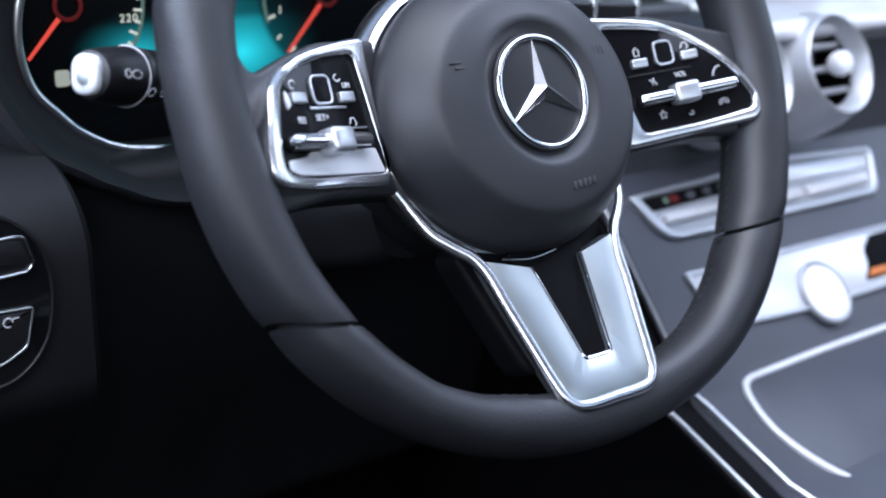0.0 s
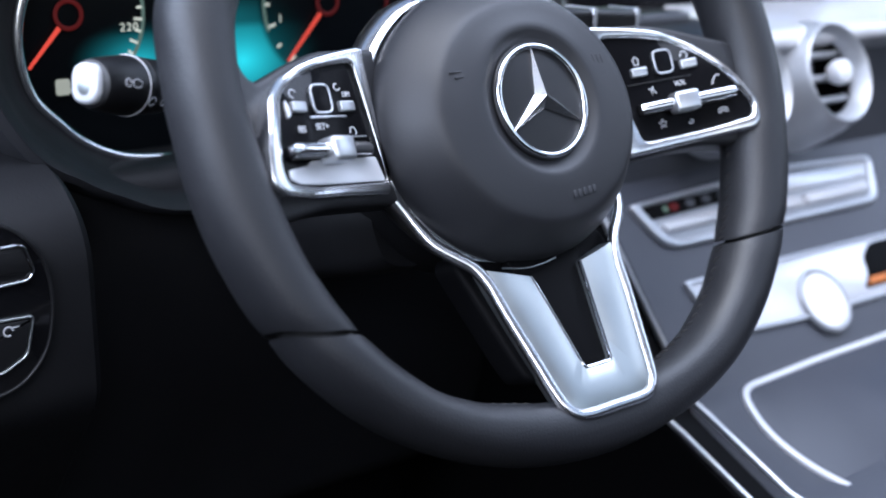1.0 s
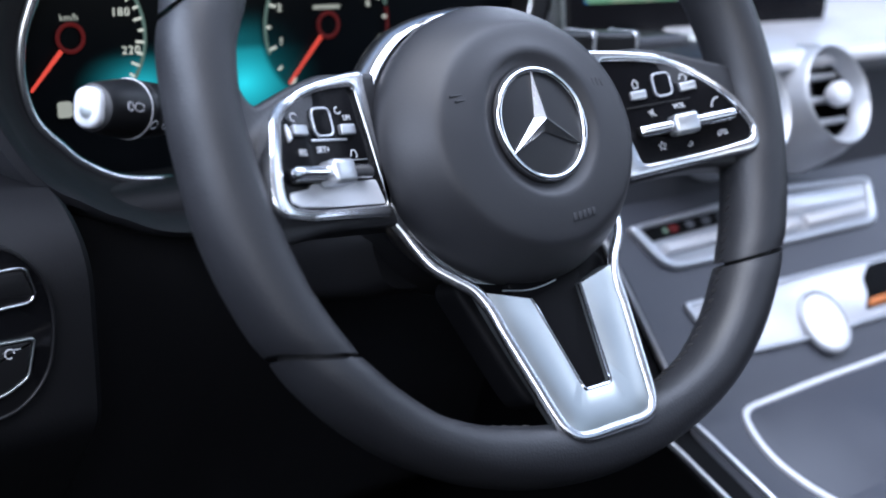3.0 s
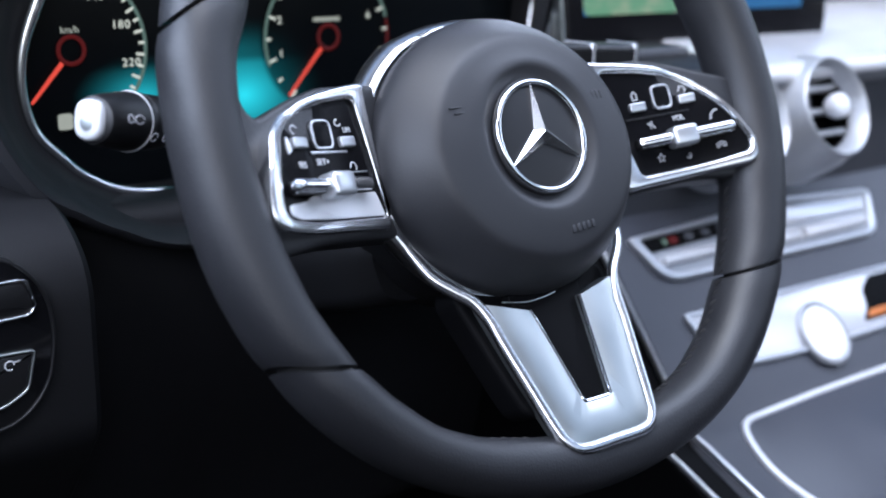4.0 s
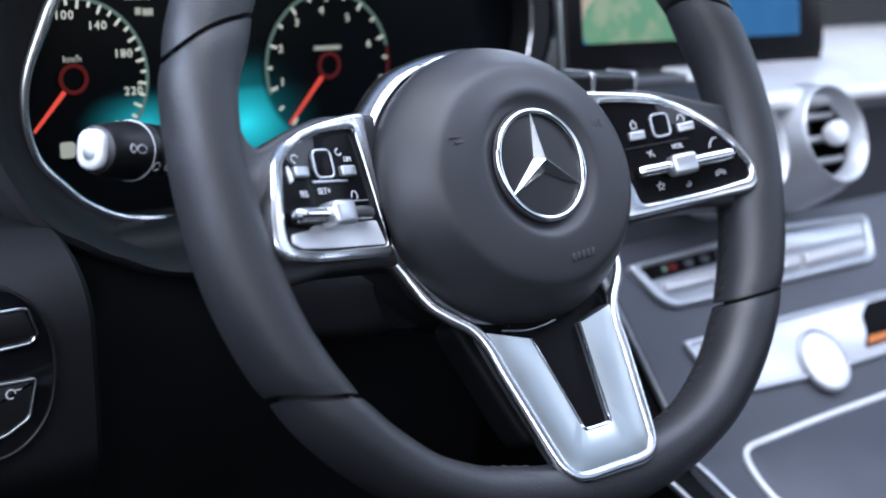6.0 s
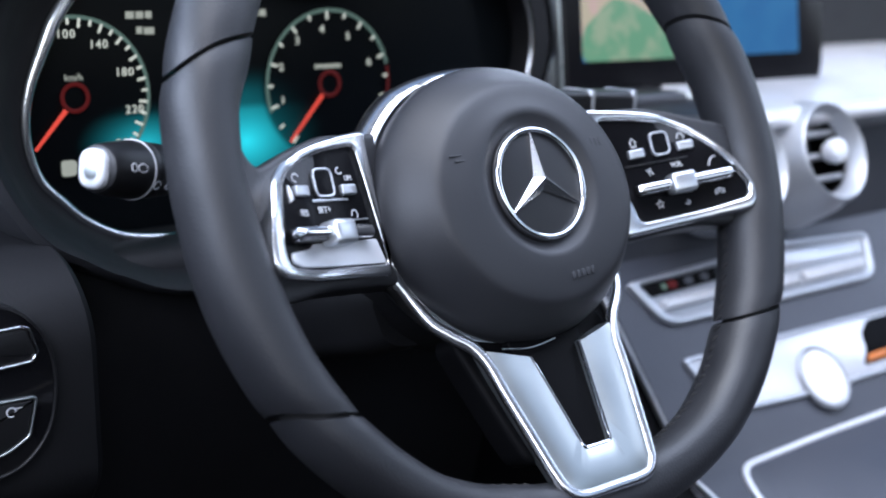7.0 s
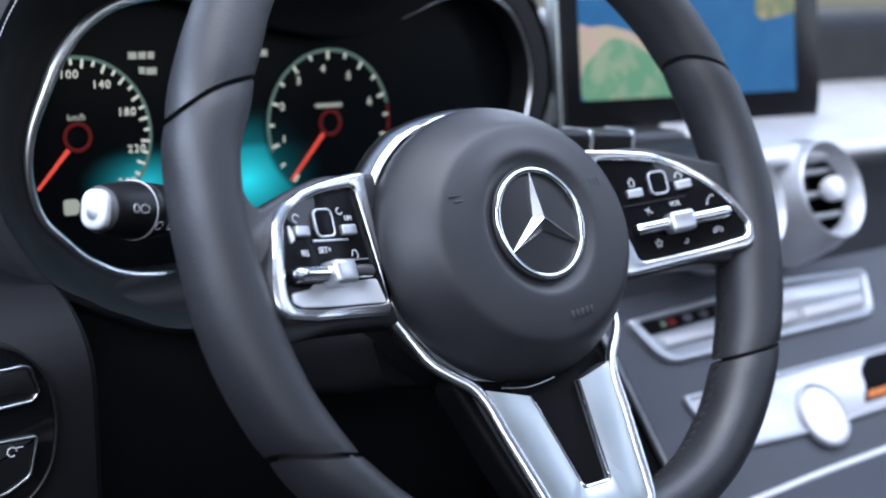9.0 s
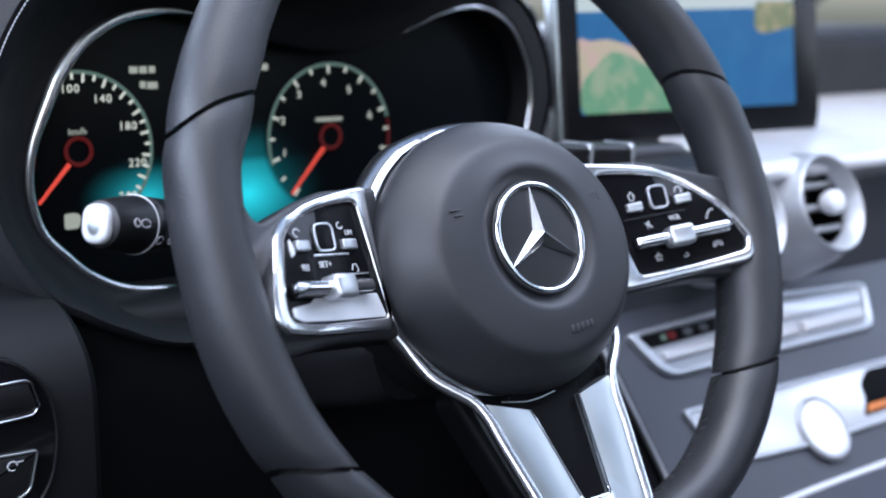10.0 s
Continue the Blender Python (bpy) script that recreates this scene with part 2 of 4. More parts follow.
def smooth_path(points, n=8, closed=False):
    p = [Vector(q) for q in points]
    out = []
    m = len(p)
    for i in range(m if closed else m - 1):
        a, b = p[i], p[(i + 1) % m]
        before = p[i - 1] if closed or i else a
        after = p[(i + 2) % m] if closed or i + 2 < m else b
        for k in range(n):
            s = k / n
            out.append(0.5 * (2 * a + (b - before) * s + (2 * before - 5 * a + 4 * b - after) * s * s + (3 * a - before - 3 * b + after) * s ** 3))
    if not closed:
        out.append(p[-1])
    return out


def tube(path, rx, ry=None, closed=False, n=10, up=(0, 0, 1)):
    """A round or oval bar along a path. rx lies across, ry along up."""
    ry = ry or rx
    bm = bmesh.new()
    m = len(path)
    rings = []
    for i, p in enumerate(path):
        a = path[i - 1] if closed or i else p
        b = path[(i + 1) % m] if closed or i + 1 < m else p
        t = (b - a).normalized()
        side = t.cross(Vector(up)).normalized()
        top = side.cross(t)
        rings.append([p + side * rx * math.cos(2 * math.pi * k / n) + top * ry * math.sin(2 * math.pi * k / n) for k in range(n)])
    loft(bm, rings, closed=closed, cap_first=not closed, cap_last=not closed)
    return bm


def words(name, text, size, mat, parent, matrix, depth=0.0002, align="CENTER"):
    data = bpy.data.curves.new(name, "FONT")
    data.body, data.size, data.align_x, data.align_y, data.extrude = text, size, align, "CENTER", depth
    tmp = new(name + "_text", data)
    bpy.context.view_layer.update()
    me = bpy.data.meshes.new_from_object(tmp.evaluated_get(bpy.context.evaluated_depsgraph_get()))
    bpy.data.objects.remove(tmp)
    me.name = name
    me.materials.clear()
    me.materials.append(mat)
    ob = new(name, me)
    ob.parent = parent
    ob.matrix_basis = matrix
    return ob


def digits(text, size, mat, parent, matrix):
    """A numeral, digit by digit."""
    for k, c in enumerate(text):
        words("numeral", c, size, mat, parent, matrix @ Matrix.Translation(((k - (len(text) - 1) / 2) * size * 0.60, 0, 0)))


def mirrored(outline):
    return [Vector((-p.x, p.y)) for p in outline[::-1]]


# ==== steering wheel: x across, y up in its plane, z towards the driver ====
WHEEL_AT = pose(0, 0, 0.9, 68, 0, 0)
wheel = thing("steering_wheel", "three-spoke black leather steering wheel with silver trim", "steering wheel", WHEEL_AT)


RIM_SHAPE = [(0, 0.5, 2), (20, 4, 4), (35, 4.8, 8.5), (60, 5, 9), (120, 5, 9), (133, 4.5, 8), (140, 3.9, 4.5), (146, 2.2, 1.5), (153, 1.3, -0.6), (158, 1.2, -0.5),
             (165, 0.3, 2.5), (173, -1.8, 2), (181, -2.5, 0), (190, -1.5, -1), (198, -1, 0.5), (205, -0.5, 2), (215, 0, 3.5), (225, 0, 5.5), (233, 0, 7), (241, 0, 6),
             (250, 0, 4), (270, 0, 3), (290, 0, 4.5), (300, 0, 4.5), (309, -0.5, 2.5), (324, -1.5, -2), (335, -2, -3.5), (345, -1.5, -3.5), (352, -0.5, 0), (360, 0.5, 2)]


def rim_shape(a):
    """How far the rim's outer and inner edge lie from a plain ring, in metres, at an angle."""
    d = math.degrees(a) % 360
    for (a0, o0, i0), (a1, o1, i1) in zip(RIM_SHAPE, RIM_SHAPE[1:]):
        if a0 <= d <= a1:
            k = (d - a0) / (a1 - a0)
            k = k * k * (3 - 2 * k) * 0.5 + k * 0.5
            return (o0 + (o1 - o0) * k) * 0.001, (i0 + (i1 - i0) * k) * 0.001


def rim_radius(a):
    """Slightly flattened below, and a little taller than wide."""
    low = max(0.0, -math.sin(a))
    return 0.1705 - 0.0085 * low ** 4 + sum(rim_shape(a)) / 2


def rim_segment(a0, a1, s0, s1, n=40, m=24, scale=1.0):
    """A length of the rim between two slanted seams, in degrees."""
    bm = bmesh.new()
    rings = []
    for i in range(n + 1):
        k = i / n
        ends = min(1.0, min(i, n - i) / 1.5)
        puff = (0.955 + 0.045 * ends) * scale
        ring = []
        for j in range(m):
            u = 2 * math.pi * j / m
            c, s = math.cos(u), math.sin(u)
            a = radians((a0 + s0 * c) * (1 - k) + (a1 + s1 * c) * k)
            out, ins = rim_shape(a)
            r = rim_radius(a) + puff * (0.0165 + (out - ins) / 2) * math.copysign(abs(c) ** 0.9, c)
            deep = 0.0185 - (0.0045 * math.exp(-(((math.degrees(a) - 270) / 19) ** 2)) if s > 0 else 0)
            ring.append(Vector((r * math.cos(a), r * math.sin(a), puff * deep * math.copysign(abs(s) ** 0.9, s))))
        rings.append(ring)
    loft(bm, rings, cap_first=True, cap_last=True)
    return bm


part("rim_top", rim_segment(24.0, 156.0, -5, 5, 60), LEATHER, wheel, "smooth black leather upper rim")
part("rim_grip", rim_segment(157.0, 212.0, 5, -4.5), LEATHER, wheel, "black leather grip of the rim")
part("rim_bottom", rim_segment(213.0, 325.6, -4.5, 4.5, 60), LEATHER, wheel, "smooth black leather lower rim")
part("rim_grip", rim_segment(-33.4, 23.0, 4.5, -5), LEATHER, wheel, "black leather grip of the rim")
core = [Vector((rim_radius(2 * math.pi * k / 96) * math.cos(2 * math.pi * k / 96), rim_radius(2 * math.pi * k / 96) * math.sin(2 * math.pi * k / 96), 0)) for k in range(96)]
part("rim_core", tube(core, 0.0112, 0.0128, closed=True, n=16), SEAM, wheel, "dark core in the seams of the rim")

# the thread along the inner side of the lower rim
for k in range(56):
    a = radians(214 + k * 2.35)
    if 255 < math.degrees(a) < 286:
        continue
    out, ins = rim_shape(a)
    r = rim_radius(a) - (0.0165 + (out - ins) / 2) * 0.985
    p0 = Vector((r * math.cos(a), r * math.sin(a), -0.0050))
    b = a + radians(1.1)
    p1 = Vector((r * math.cos(b), r * math.sin(b), -0.0018))
    part("rim_stitch", tube([p0, (p0 + p1) / 2 * 0.997 + Vector((0, 0, -0.0001)), p1], 0.0007, 0.0007, n=5), SEAM, wheel)


# hub cover: a rounded cushion with a soft shoulder
def hub_ring(k, z):
    """Outline of the cushion at a share k of its size; round about the badge near the middle."""
    mid = min(1.0, max(0.0, (0.64 - k) / 0.16))
    ring = []
    for j in range(72):
        a = 2 * math.pi * j / 72
        c, s = math.cos(a), math.sin(a)
        rx, ry = 0.0785, (0.0715 if s > 0 else 0.0715 + 0.0015 * s)
        ry += (0.0785 - ry) * mid
        squash = 1 - 0.05 * max(0, -s) ** 2 * abs(c) * (1 - mid)
        ring.append(Vector((k * rx * c * squash, -0.0115 + 0.004 * mid + k * ry * s, z)))
    return ring


bm = bmesh.new()
profile = [(0.96, -0.040), (0.985, -0.026), (1.0, -0.016), (0.995, -0.0115), (0.972, -0.0072), (0.93, -0.0022), (0.87, 0.0036), (0.81, 0.0087), (0.785, 0.0104),
           (0.765, 0.0113), (0.745, 0.0118), (0.70, 0.0125), (0.62, 0.0134), (0.54, 0.0142), (0.475, 0.0147), (0.455, 0.0146), (0.437, 0.0140), (0.405, 0.0122), (0.375, 0.0112)]


def hub_z(x, y):
    """The cover's height over the wheel's plane."""
    k = math.hypot(x / 0.0785, (y + 0.0115) / 0.0715)
    for (k1, z1), (k0, z0) in zip(profile[2:], profile[3:]):
        if k0 <= k <= k1:
            return z0 + (z1 - z0) * (k - k0) / (k1 - k0)
    return 0.0135


loft(bm, [hub_ring(k, z) for k, z in profile], cap_first=True, cap_last=True)
hub = part("hub_cover", bm, VINYL, wheel, "matt black padded cover of the hub")

EX, EY, EZ = 0.0, -0.0075, 0.0125
part("badge_base", slab(ellipse(EX, EY, 0.0290, 0.0290), EZ - 0.002, EZ + 0.0005, 0.0004), SATIN_BLACK, hub, "dark round recess of the badge")
ring_path = [Vector((EX + 0.0268 * math.cos(2 * math.pi * k / 72), EY + 0.0268 * math.sin(2 * math.pi * k / 72), EZ + 0.0012)) for k in range(72)]
part("badge_ring", tube(ring_path, 0.0016, 0.0017, closed=True, n=12), CHROME, hub, "thin chrome ring")
bm = bmesh.new()
apex = bm.verts.new((EX, EY + 0.0018, EZ + 0.0048))
low = bm.verts.new((EX, EY, EZ))
tips, waists = [], []
for k in range(3):
    a = radians(90 + 120 * k)
    b = radians(150 + 120 * k)
    tips.append((bm.verts.new((EX + 0.0266 * math.cos(a), EY + 0.0266 * math.sin(a), EZ + 0.0018)), bm.verts.new((EX + 0.0266 * math.cos(a), EY + 0.0266 * math.sin(a), EZ))))
    waists.append((bm.verts.new((EX + 0.0047 * math.cos(b), EY + 0.0009 + 0.0047 * math.sin(b), EZ + 0.0012)), bm.verts.new((EX + 0.0047 * math.cos(b), EY + 0.0009 + 0.0047 * math.sin(b), EZ))))
for k in range(3):
    t, w, v = tips[k], waists[k], waists[k - 1]
    bm.faces.new((apex, t[0], w[0]))
    bm.faces.new((apex, v[0], t[0]))
    bm.faces.new((t[0], t[1], w[1], w[0]))
    bm.faces.new((v[0], v[1], t[1], t[0]))
    bm.faces.new((low, w[1], t[1]))
    bm.faces.new((low, t[1], v[1]))
part("badge_star", bm, BADGE, hub, "three-pointed chrome badge", smooth=False)
# embossed marks on the cover
def mark(x, y, w, h):
    part("embossed_mark", box(w, h, 0.0008, 0.0003, (x, y, hub_z(x, y) - 0.0001)), VINYL, hub, "embossed mark that cannot be read")


for k in range(5):
    mark(0.0065 + 0.0034 * k, -0.0545 + 0.0003 * k, 0.0022, 0.0040)
mark(-0.0460, 0.0105, 0.0110, 0.0009)
mark(-0.0450, 0.0078, 0.0085, 0.0009)
for k in range(3):
    mark(0.0400 + 0.0032 * k, 0.0100, 0.0018, 0.0046)

# chrome surround of the cover
hub_line = [Vector((p.x, p.y)) for p in hub_ring(1.0, 0)]
def surround(d0, d1):
    """Wide at the sides and tucked under the cover at its top."""
    out = []
    for p, q in zip(hub_line, offset(hub_line, -1.0)):
        k = min(1.0, max(0.0, (0.060 - p.y) / 0.012)) * min(1.0, max(0.0, (p.y + 0.030) / 0.020))
        out.append(p + (q - p) * (d1 + (d0 - d1) * k))
    return out


part("hub_surround", band(surround(0.0078, 0.0035), surround(0.0005, -0.004), -0.034, -0.0255, 0.0036, lambda x, y: 0.0085 * min(1.0, max(0.0, (1.10 - math.hypot(x / 0.0785, (y + 0.0115) / 0.0715)) / 0.10))), SOFT_CHROME, wheel, "chrome surround of the hub")
part("hub_housing", slab(offset(hub_line, 0.004), -0.075, -0.040, 0.004), SATIN_BLACK, wheel, "black housing behind the hub")

# side spokes with the switch panels
POD_OUT = {-1: [(0.0762, 0.0333), (0.0926, 0.0312), (0.1087, 0.0278), (0.1225, 0.0240), (0.1365, 0.0172), (0.1465, 0.0090), (0.1545, -0.0120), (0.1575, -0.0325), (0.1391, -0.0352), (0.0780, -0.0368)],
           1: [(0.0690, 0.0345), (0.0943, 0.0302), (0.1173, 0.0247), (0.1292, 0.0185), (0.1392, 0.0055), (0.1476, -0.0105), (0.1548, -0.0240), (0.1528, -0.0374), (0.1270, -0.0374), (0.0770, -0.0390)]}
POD_IN = {-1: [(0.0855, 0.0256), (0.0960, 0.0243), (0.1102, 0.0225), (0.1213, 0.0190), (0.1320, 0.0130), (0.1398, 0.0058), (0.1468, -0.0130), (0.1490, -0.0285), (0.1310, -0.0298), (0.0790, -0.0308)],
          1: [(0.0768, 0.0268), (0.0929, 0.0249), (0.1176, 0.0196), (0.1300, 0.0122), (0.1367, 0.0036), (0.1451, -0.0100), (0.1516, -0.0245), (0.1495, -0.0303), (0.1290, -0.0316), (0.0880, -0.0322)]}
POD_R = [0.004, 0.014, 0.014, 0.014, 0.014, 0.008, 0.008, 0.01, 0.02, 0.004]


def pod_fz(sign):
    """The panel's face: rising outwards, with its upper outer corner rolled back."""
    ease = lambda v: (lambda w: w * w * (3 - 2 * w))(min(1.0, max(0.0, v)))
    return lambda x, y: -0.012 + 0.30 * (sign * x - 0.090) + 0.0075 * ease((sign * x - 0.118) / 0.036) - 0.006 * ease((sign * x - 0.105) / 0.030) * ease((y + 0.006) / 0.034)


def pod(sign):
    side = (lambda o: mirrored(o)) if sign < 0 else (lambda o: o)
    fz = pod_fz(sign)
    outer = side(rounded(POD_OUT[sign], POD_R))
    inner = side(rounded(POD_IN[sign], POD_R))
    arm = side(rounded([(0.060, 0.0335), (0.104, 0.0318), (0.126, 0.0252), (0.1375, 0.0205), (0.1480, 0.0165)] + ([(0.1525, 0.0250), (0.1490, 0.0440), (0.1560, 0.0580)] + [(0.172, 0.0400)] if sign < 0 else [(0.1560, 0.0140), (0.1700, 0.0120)]) + [(0.174, -0.005), (0.164, -0.062), (0.156, -0.044), (0.120, -0.0395), (0.060, -0.041)], 0.008))
    arm_fz = lambda x, y: -0.012 + 0.30 * (min(sign * x, 0.150) - 0.090)
    part("spoke_arm", slab(arm, -0.022, -0.0012, 0.003, arm_fz), LEATHER, wheel, "black moulded side spoke")
    frame_part = part("switch_frame", band(outer, inner, -0.012, 0.0022, 0.0020, fz, 0.0008), SOFT_CHROME, wheel, "bright chrome frame of the switch panel")
    panel = part("switch_panel", slab(offset(inner, -0.0006), -0.006, -0.0005, 0.0006, fz, True), PANEL_BLACK, wheel, "smooth black switch panel")

    def seat(x, y, up=0.0, half=0.003):
        slope = (fz(sign * (x + half), y) - fz(sign * (x - half), y)) / (2 * half)
        mid = (fz(sign * (x + half), y) + fz(sign * (x - half), y)) / 2
        return Matrix.Translation((sign * x, y, max(mid, fz(sign * x, y)) + up)) @ pose(0, 0, 0, 0, -sign * math.degrees(math.atan(slope)), 0)

    # two small keys with a touch pad between them
    for x, y in ((0.0955, 0.0052), (0.1258, 0.0054)):
        part("key", slab(rounded([(-0.0048, -0.0024), (0.0048, -0.0024), (0.0048, 0.0024), (-0.0048, 0.0024)], 0.001), -0.001, 0.0020, 0.0007), SILVER, panel, "silver key", seat(x, y))
    pad = rounded([(-0.0062, -0.0068), (0.0062, -0.0068), (0.0062, 0.0068), (-0.0062, 0.0068)], 0.004)
    part("touch_pad", slab(pad, -0.001, 0.0012, 0.0006), PANEL_BLACK, panel, "small black touch pad", seat(0.1108, 0.0088))
    part("pad_outline", band(pad, offset(pad, 0.0011), -0.001, 0.0016, 0.0004), SILVER, panel, "silver outline of the touch pad", seat(0.1108, 0.0088))
    # rocker bar with its square slider
    part("rocker_slot", slab(rounded([(-0.0275, -0.0030), (0.0275, -0.0030), (0.0275, 0.0030), (-0.0275, 0.0030)], 0.002), -0.001, 0.0034, 0.0008), SATIN_BLACK, panel, "dark slot of the rocker", seat(0.1155, -0.0152, 0.0, 0.026))
    part("rocker", tube(smooth_path([(-0.0262, 0, 0), (-0.025, 0, 0.0014), (0, 0, 0.0016), (0.025, 0, 0.0014), (0.0262, 0, 0)], 6), 0.0022, 0.0030, n=14, up=(0, 1, 0)), CHROME, panel, "bright rocker bar", seat(0.1155, -0.0152, 0.0034, 0.026))
    part("slider", box(0.0150, 0.0112, 0.0110, 0.0022, (0, 0, 0.0040), 3), SILVER, panel, "silver square slider", seat(0.1142, -0.0155, 0.0, 0.026))
    # printed marks
    if sign < 0:
        # Pale plate painted in for the bright reflection low in the black panel.
        reflection_line = side(rounded([(0.0835, -0.0185), (0.0800, -0.0300), (0.1120, -0.0293), (0.1380, -0.0285), (0.1445, -0.0265), (0.1440, -0.0225), (0.1290, -0.0205), (0.1260, -0.0185)], 0.0015))
        part("panel_reflection", slab(reflection_line, -0.002, 0.0006, 0.0004, fz, True), VENT_SILVER, panel, "bright silver plate drawn as a reflection low in the panel")
        words("lettering", "SET+", 0.0040, PRINT, panel, seat(0.1134, -0.0036, 0.0004))
        words("lettering", "RES", 0.0040, PRINT, panel, seat(0.1274, -0.0048, 0.0004))
        words("lettering", "LIM", 0.0034, PRINT, panel, seat(0.0936, 0.0107, 0.0004))
        part("printed_line", box(0.024, 0.0011, 0.0006, 0.0002), SILVER, panel, matrix=seat(0.1080, 0.0008, 0.0002))
        part("printed_line", box(0.018, 0.0007, 0.0006, 0.0002), SILVER, panel, matrix=seat(0.0945, -0.0088, 0.0002))
        part("key_corner", slab(side(rounded([(0.1338, 0.0085), (0.1355, 0.0045), (0.1362, -0.0005), (0.1325, 0.0015), (0.1322, 0.0050)], 0.001)), -0.001, 0.0012, 0.0004, fz), VENT_SILVER, panel, "bright corner of the panel")
        arcs = ((0.1262, 0.0118, 0.0024), (0.0942, -0.0058, 0.0024), (0.0985, 0.0142, 0.0020))
    else:
        words("lettering", "VOL", 0.0038, PRINT, panel, seat(0.1178, -0.0044, 0.0004))
        part("printed_line", box(0.058, 0.0006, 0.0004, 0.0001), SATIN_BLACK, panel, matrix=seat(0.1150, -0.0010, 0.0002))
        arcs = ((0.0952, 0.0115, 0.0024), (0.1253, 0.0112, 0.0024), (0.1011, -0.0058, 0.0024), (0.1361, -0.0061, 0.0026), (0.1025, -0.0244, 0.0025), (0.1189, -0.0261, 0.0014), (0.1364, -0.0238, 0.0026))
    for i, (x, y, r) in enumerate(arcs):
        if sign > 0 and i == 4:
            path = [Vector((r * q * math.sin(radians(36 * k)), r * q * math.cos(radians(36 * k)), 0)) for k, q in enumerate((1, 0.45) * 5 + (1,))]
        elif sign > 0 and i == 0:
            path = [Vector((r * px, r * py, 0)) for px, py in ((-0.8, 0.1), (0, 1), (0.8, 0.1), (0.6, 0.1), (0.6, -0.9), (-0.6, -0.9), (-0.6, 0.1), (-0.8, 0.1))]
        elif sign > 0 and i == 2:
            path = [Vector((r * px, r * py, 0)) for px, py in ((-0.9, 0.5), (-0.3, 0.2), (-0.2, -0.9), (-0.2, 0.2), (0.3, 0.9), (0.2, 0.0), (0.9, -0.7))]
        elif sign > 0 and i == 3:
            path = [Vector((r * px, r * py, 0)) for px, py in ((-1, -0.9), (-0.7, -0.9), (-0.6, -0.2), (0.2, 0.7), (0.9, 0.8), (0.9, 0.5))]
        elif sign > 0 and i == 6:
            path = [Vector((r * px, r * py, 0)) for px, py in ((-1, -0.4), (-0.9, 0.3), (0, 0.6), (0.9, 0.3), (1, -0.4), (0.5, -0.4), (0.4, 0.0), (-0.4, 0.0), (-0.5, -0.4), (-1, -0.4))]
        elif i == 1:
            path = [Vector((r * px, r * py, 0)) for px, py in ((-1, -0.5), (-0.5, 0.6), (0.4, 0.6), (0.9, -0.4), (0.5, -0.9))]
        else:
            path = [Vector((r * math.cos(radians(20 + 250 * k / 9 + 35 * i)), 0.75 * r * math.sin(radians(20 + 250 * k / 9 + 35 * i)), 0)) for k in range(10)]
        part("printed_symbol", tube(path, 0.00035, 0.0002, n=6), PRINT, panel, matrix=seat(x, y, 0.0003))
    return panel


pod(-1)
pod(1)

# lower double spoke
fs = lambda x, y: -0.005 - 0.28 * (y + 0.09)
V_OUT = [(-0.0432, -0.0800), (-0.0412, -0.0930), (-0.0365, -0.1180), (-0.0275, -0.1560), (0.0275, -0.1560), (0.0365, -0.1180), (0.0412, -0.0930), (0.0432, -0.0800)]
V_IN = [(-0.0172, -0.0880), (-0.0163, -0.0920), (-0.0128, -0.1130), (-0.0092, -0.1358), (0.0092, -0.1358), (0.0128, -0.1130), (0.0163, -0.0920), (0.0172, -0.0860)]


def bent(points, radius, n=60):
    """An open path with rounded corners, in n equal steps."""
    p = [Vector(q) for q in points]
    path = [p[0]]
    for i in range(1, len(p) - 1):
        u1, u2 = p[i - 1] - p[i], p[i + 1] - p[i]
        d = min(radius, u1.length * 0.45, u2.length * 0.45)
        q0, q1 = p[i] + u1.normalized() * d, p[i] + u2.normalized() * d
        path += [(1 - k) ** 2 * q0 + 2 * k * (1 - k) * p[i] + k * k * q1 for k in (0, 0.2, 0.4, 0.6, 0.8, 1)]
    path.append(p[-1])
    far = [0.0]
    for q0, q1 in zip(path, path[1:]):
        far.append(far[-1] + (q1 - q0).length)
    out = []
    for k in range(n + 1):
        at = far[-1] * k / n
        i = max(j for j in range(len(far)) if far[j] <= at + 1e-9)
        i = min(i, len(path) - 2)
        out.append(path[i].lerp(path[i + 1], (at - far[i]) / (far[i + 1] - far[i])))
    return out


bm = bmesh.new()
rings = []
for o, i in zip(bent(V_OUT, 0.009), bent(V_IN, 0.002)):
    w = (i - o).normalized()
    sect = [(o, -0.010), (o, -0.0012), (o + w * 0.0006, 0.0004), (o + w * 0.0020, 0.0012), (o.lerp(i, 0.5), 0.0015), (i - w * 0.0012, 0.0012), (i - w * 0.0003, 0.0006), (i, -0.0006), (i, -0.0045)]
    rings.append([Vector((q.x, q.y, z + fs(q.x, q.y))) for q, z in sect])
loft(bm, rings, cap_first=True, cap_last=True)
part("lower_spoke", bm, SATIN, wheel, "satin silver double lower spoke")
slot_edge = [Vector((q.x, q.y, fs(q.x, q.y) + 0.0002)) for q in bent(V_IN, 0.002)]
part("slot_edge", tube(slot_edge, 0.0011, 0.0013, n=8), CHROME, wheel, "bright edge of the slot in the spoke")
part("spoke_insert", slab(rounded([(-0.024, -0.078), (-0.0105, -0.1375), (0.0105, -0.1375), (0.024, -0.078)], 0.003), -0.014, -0.0032, 0.001, fs), INSERT_BLACK, wheel, "glossy black insert between the spokes")
part("spoke_back", slab(rounded([(-0.052, -0.070), (-0.040, -0.125), (-0.036, -0.138), (0.036, -0.138), (0.040, -0.125), (0.052, -0.070)], 0.012), -0.026, -0.0085, 0.004, fs), INSERT_BLACK, wheel, "black moulded back of the lower spoke")
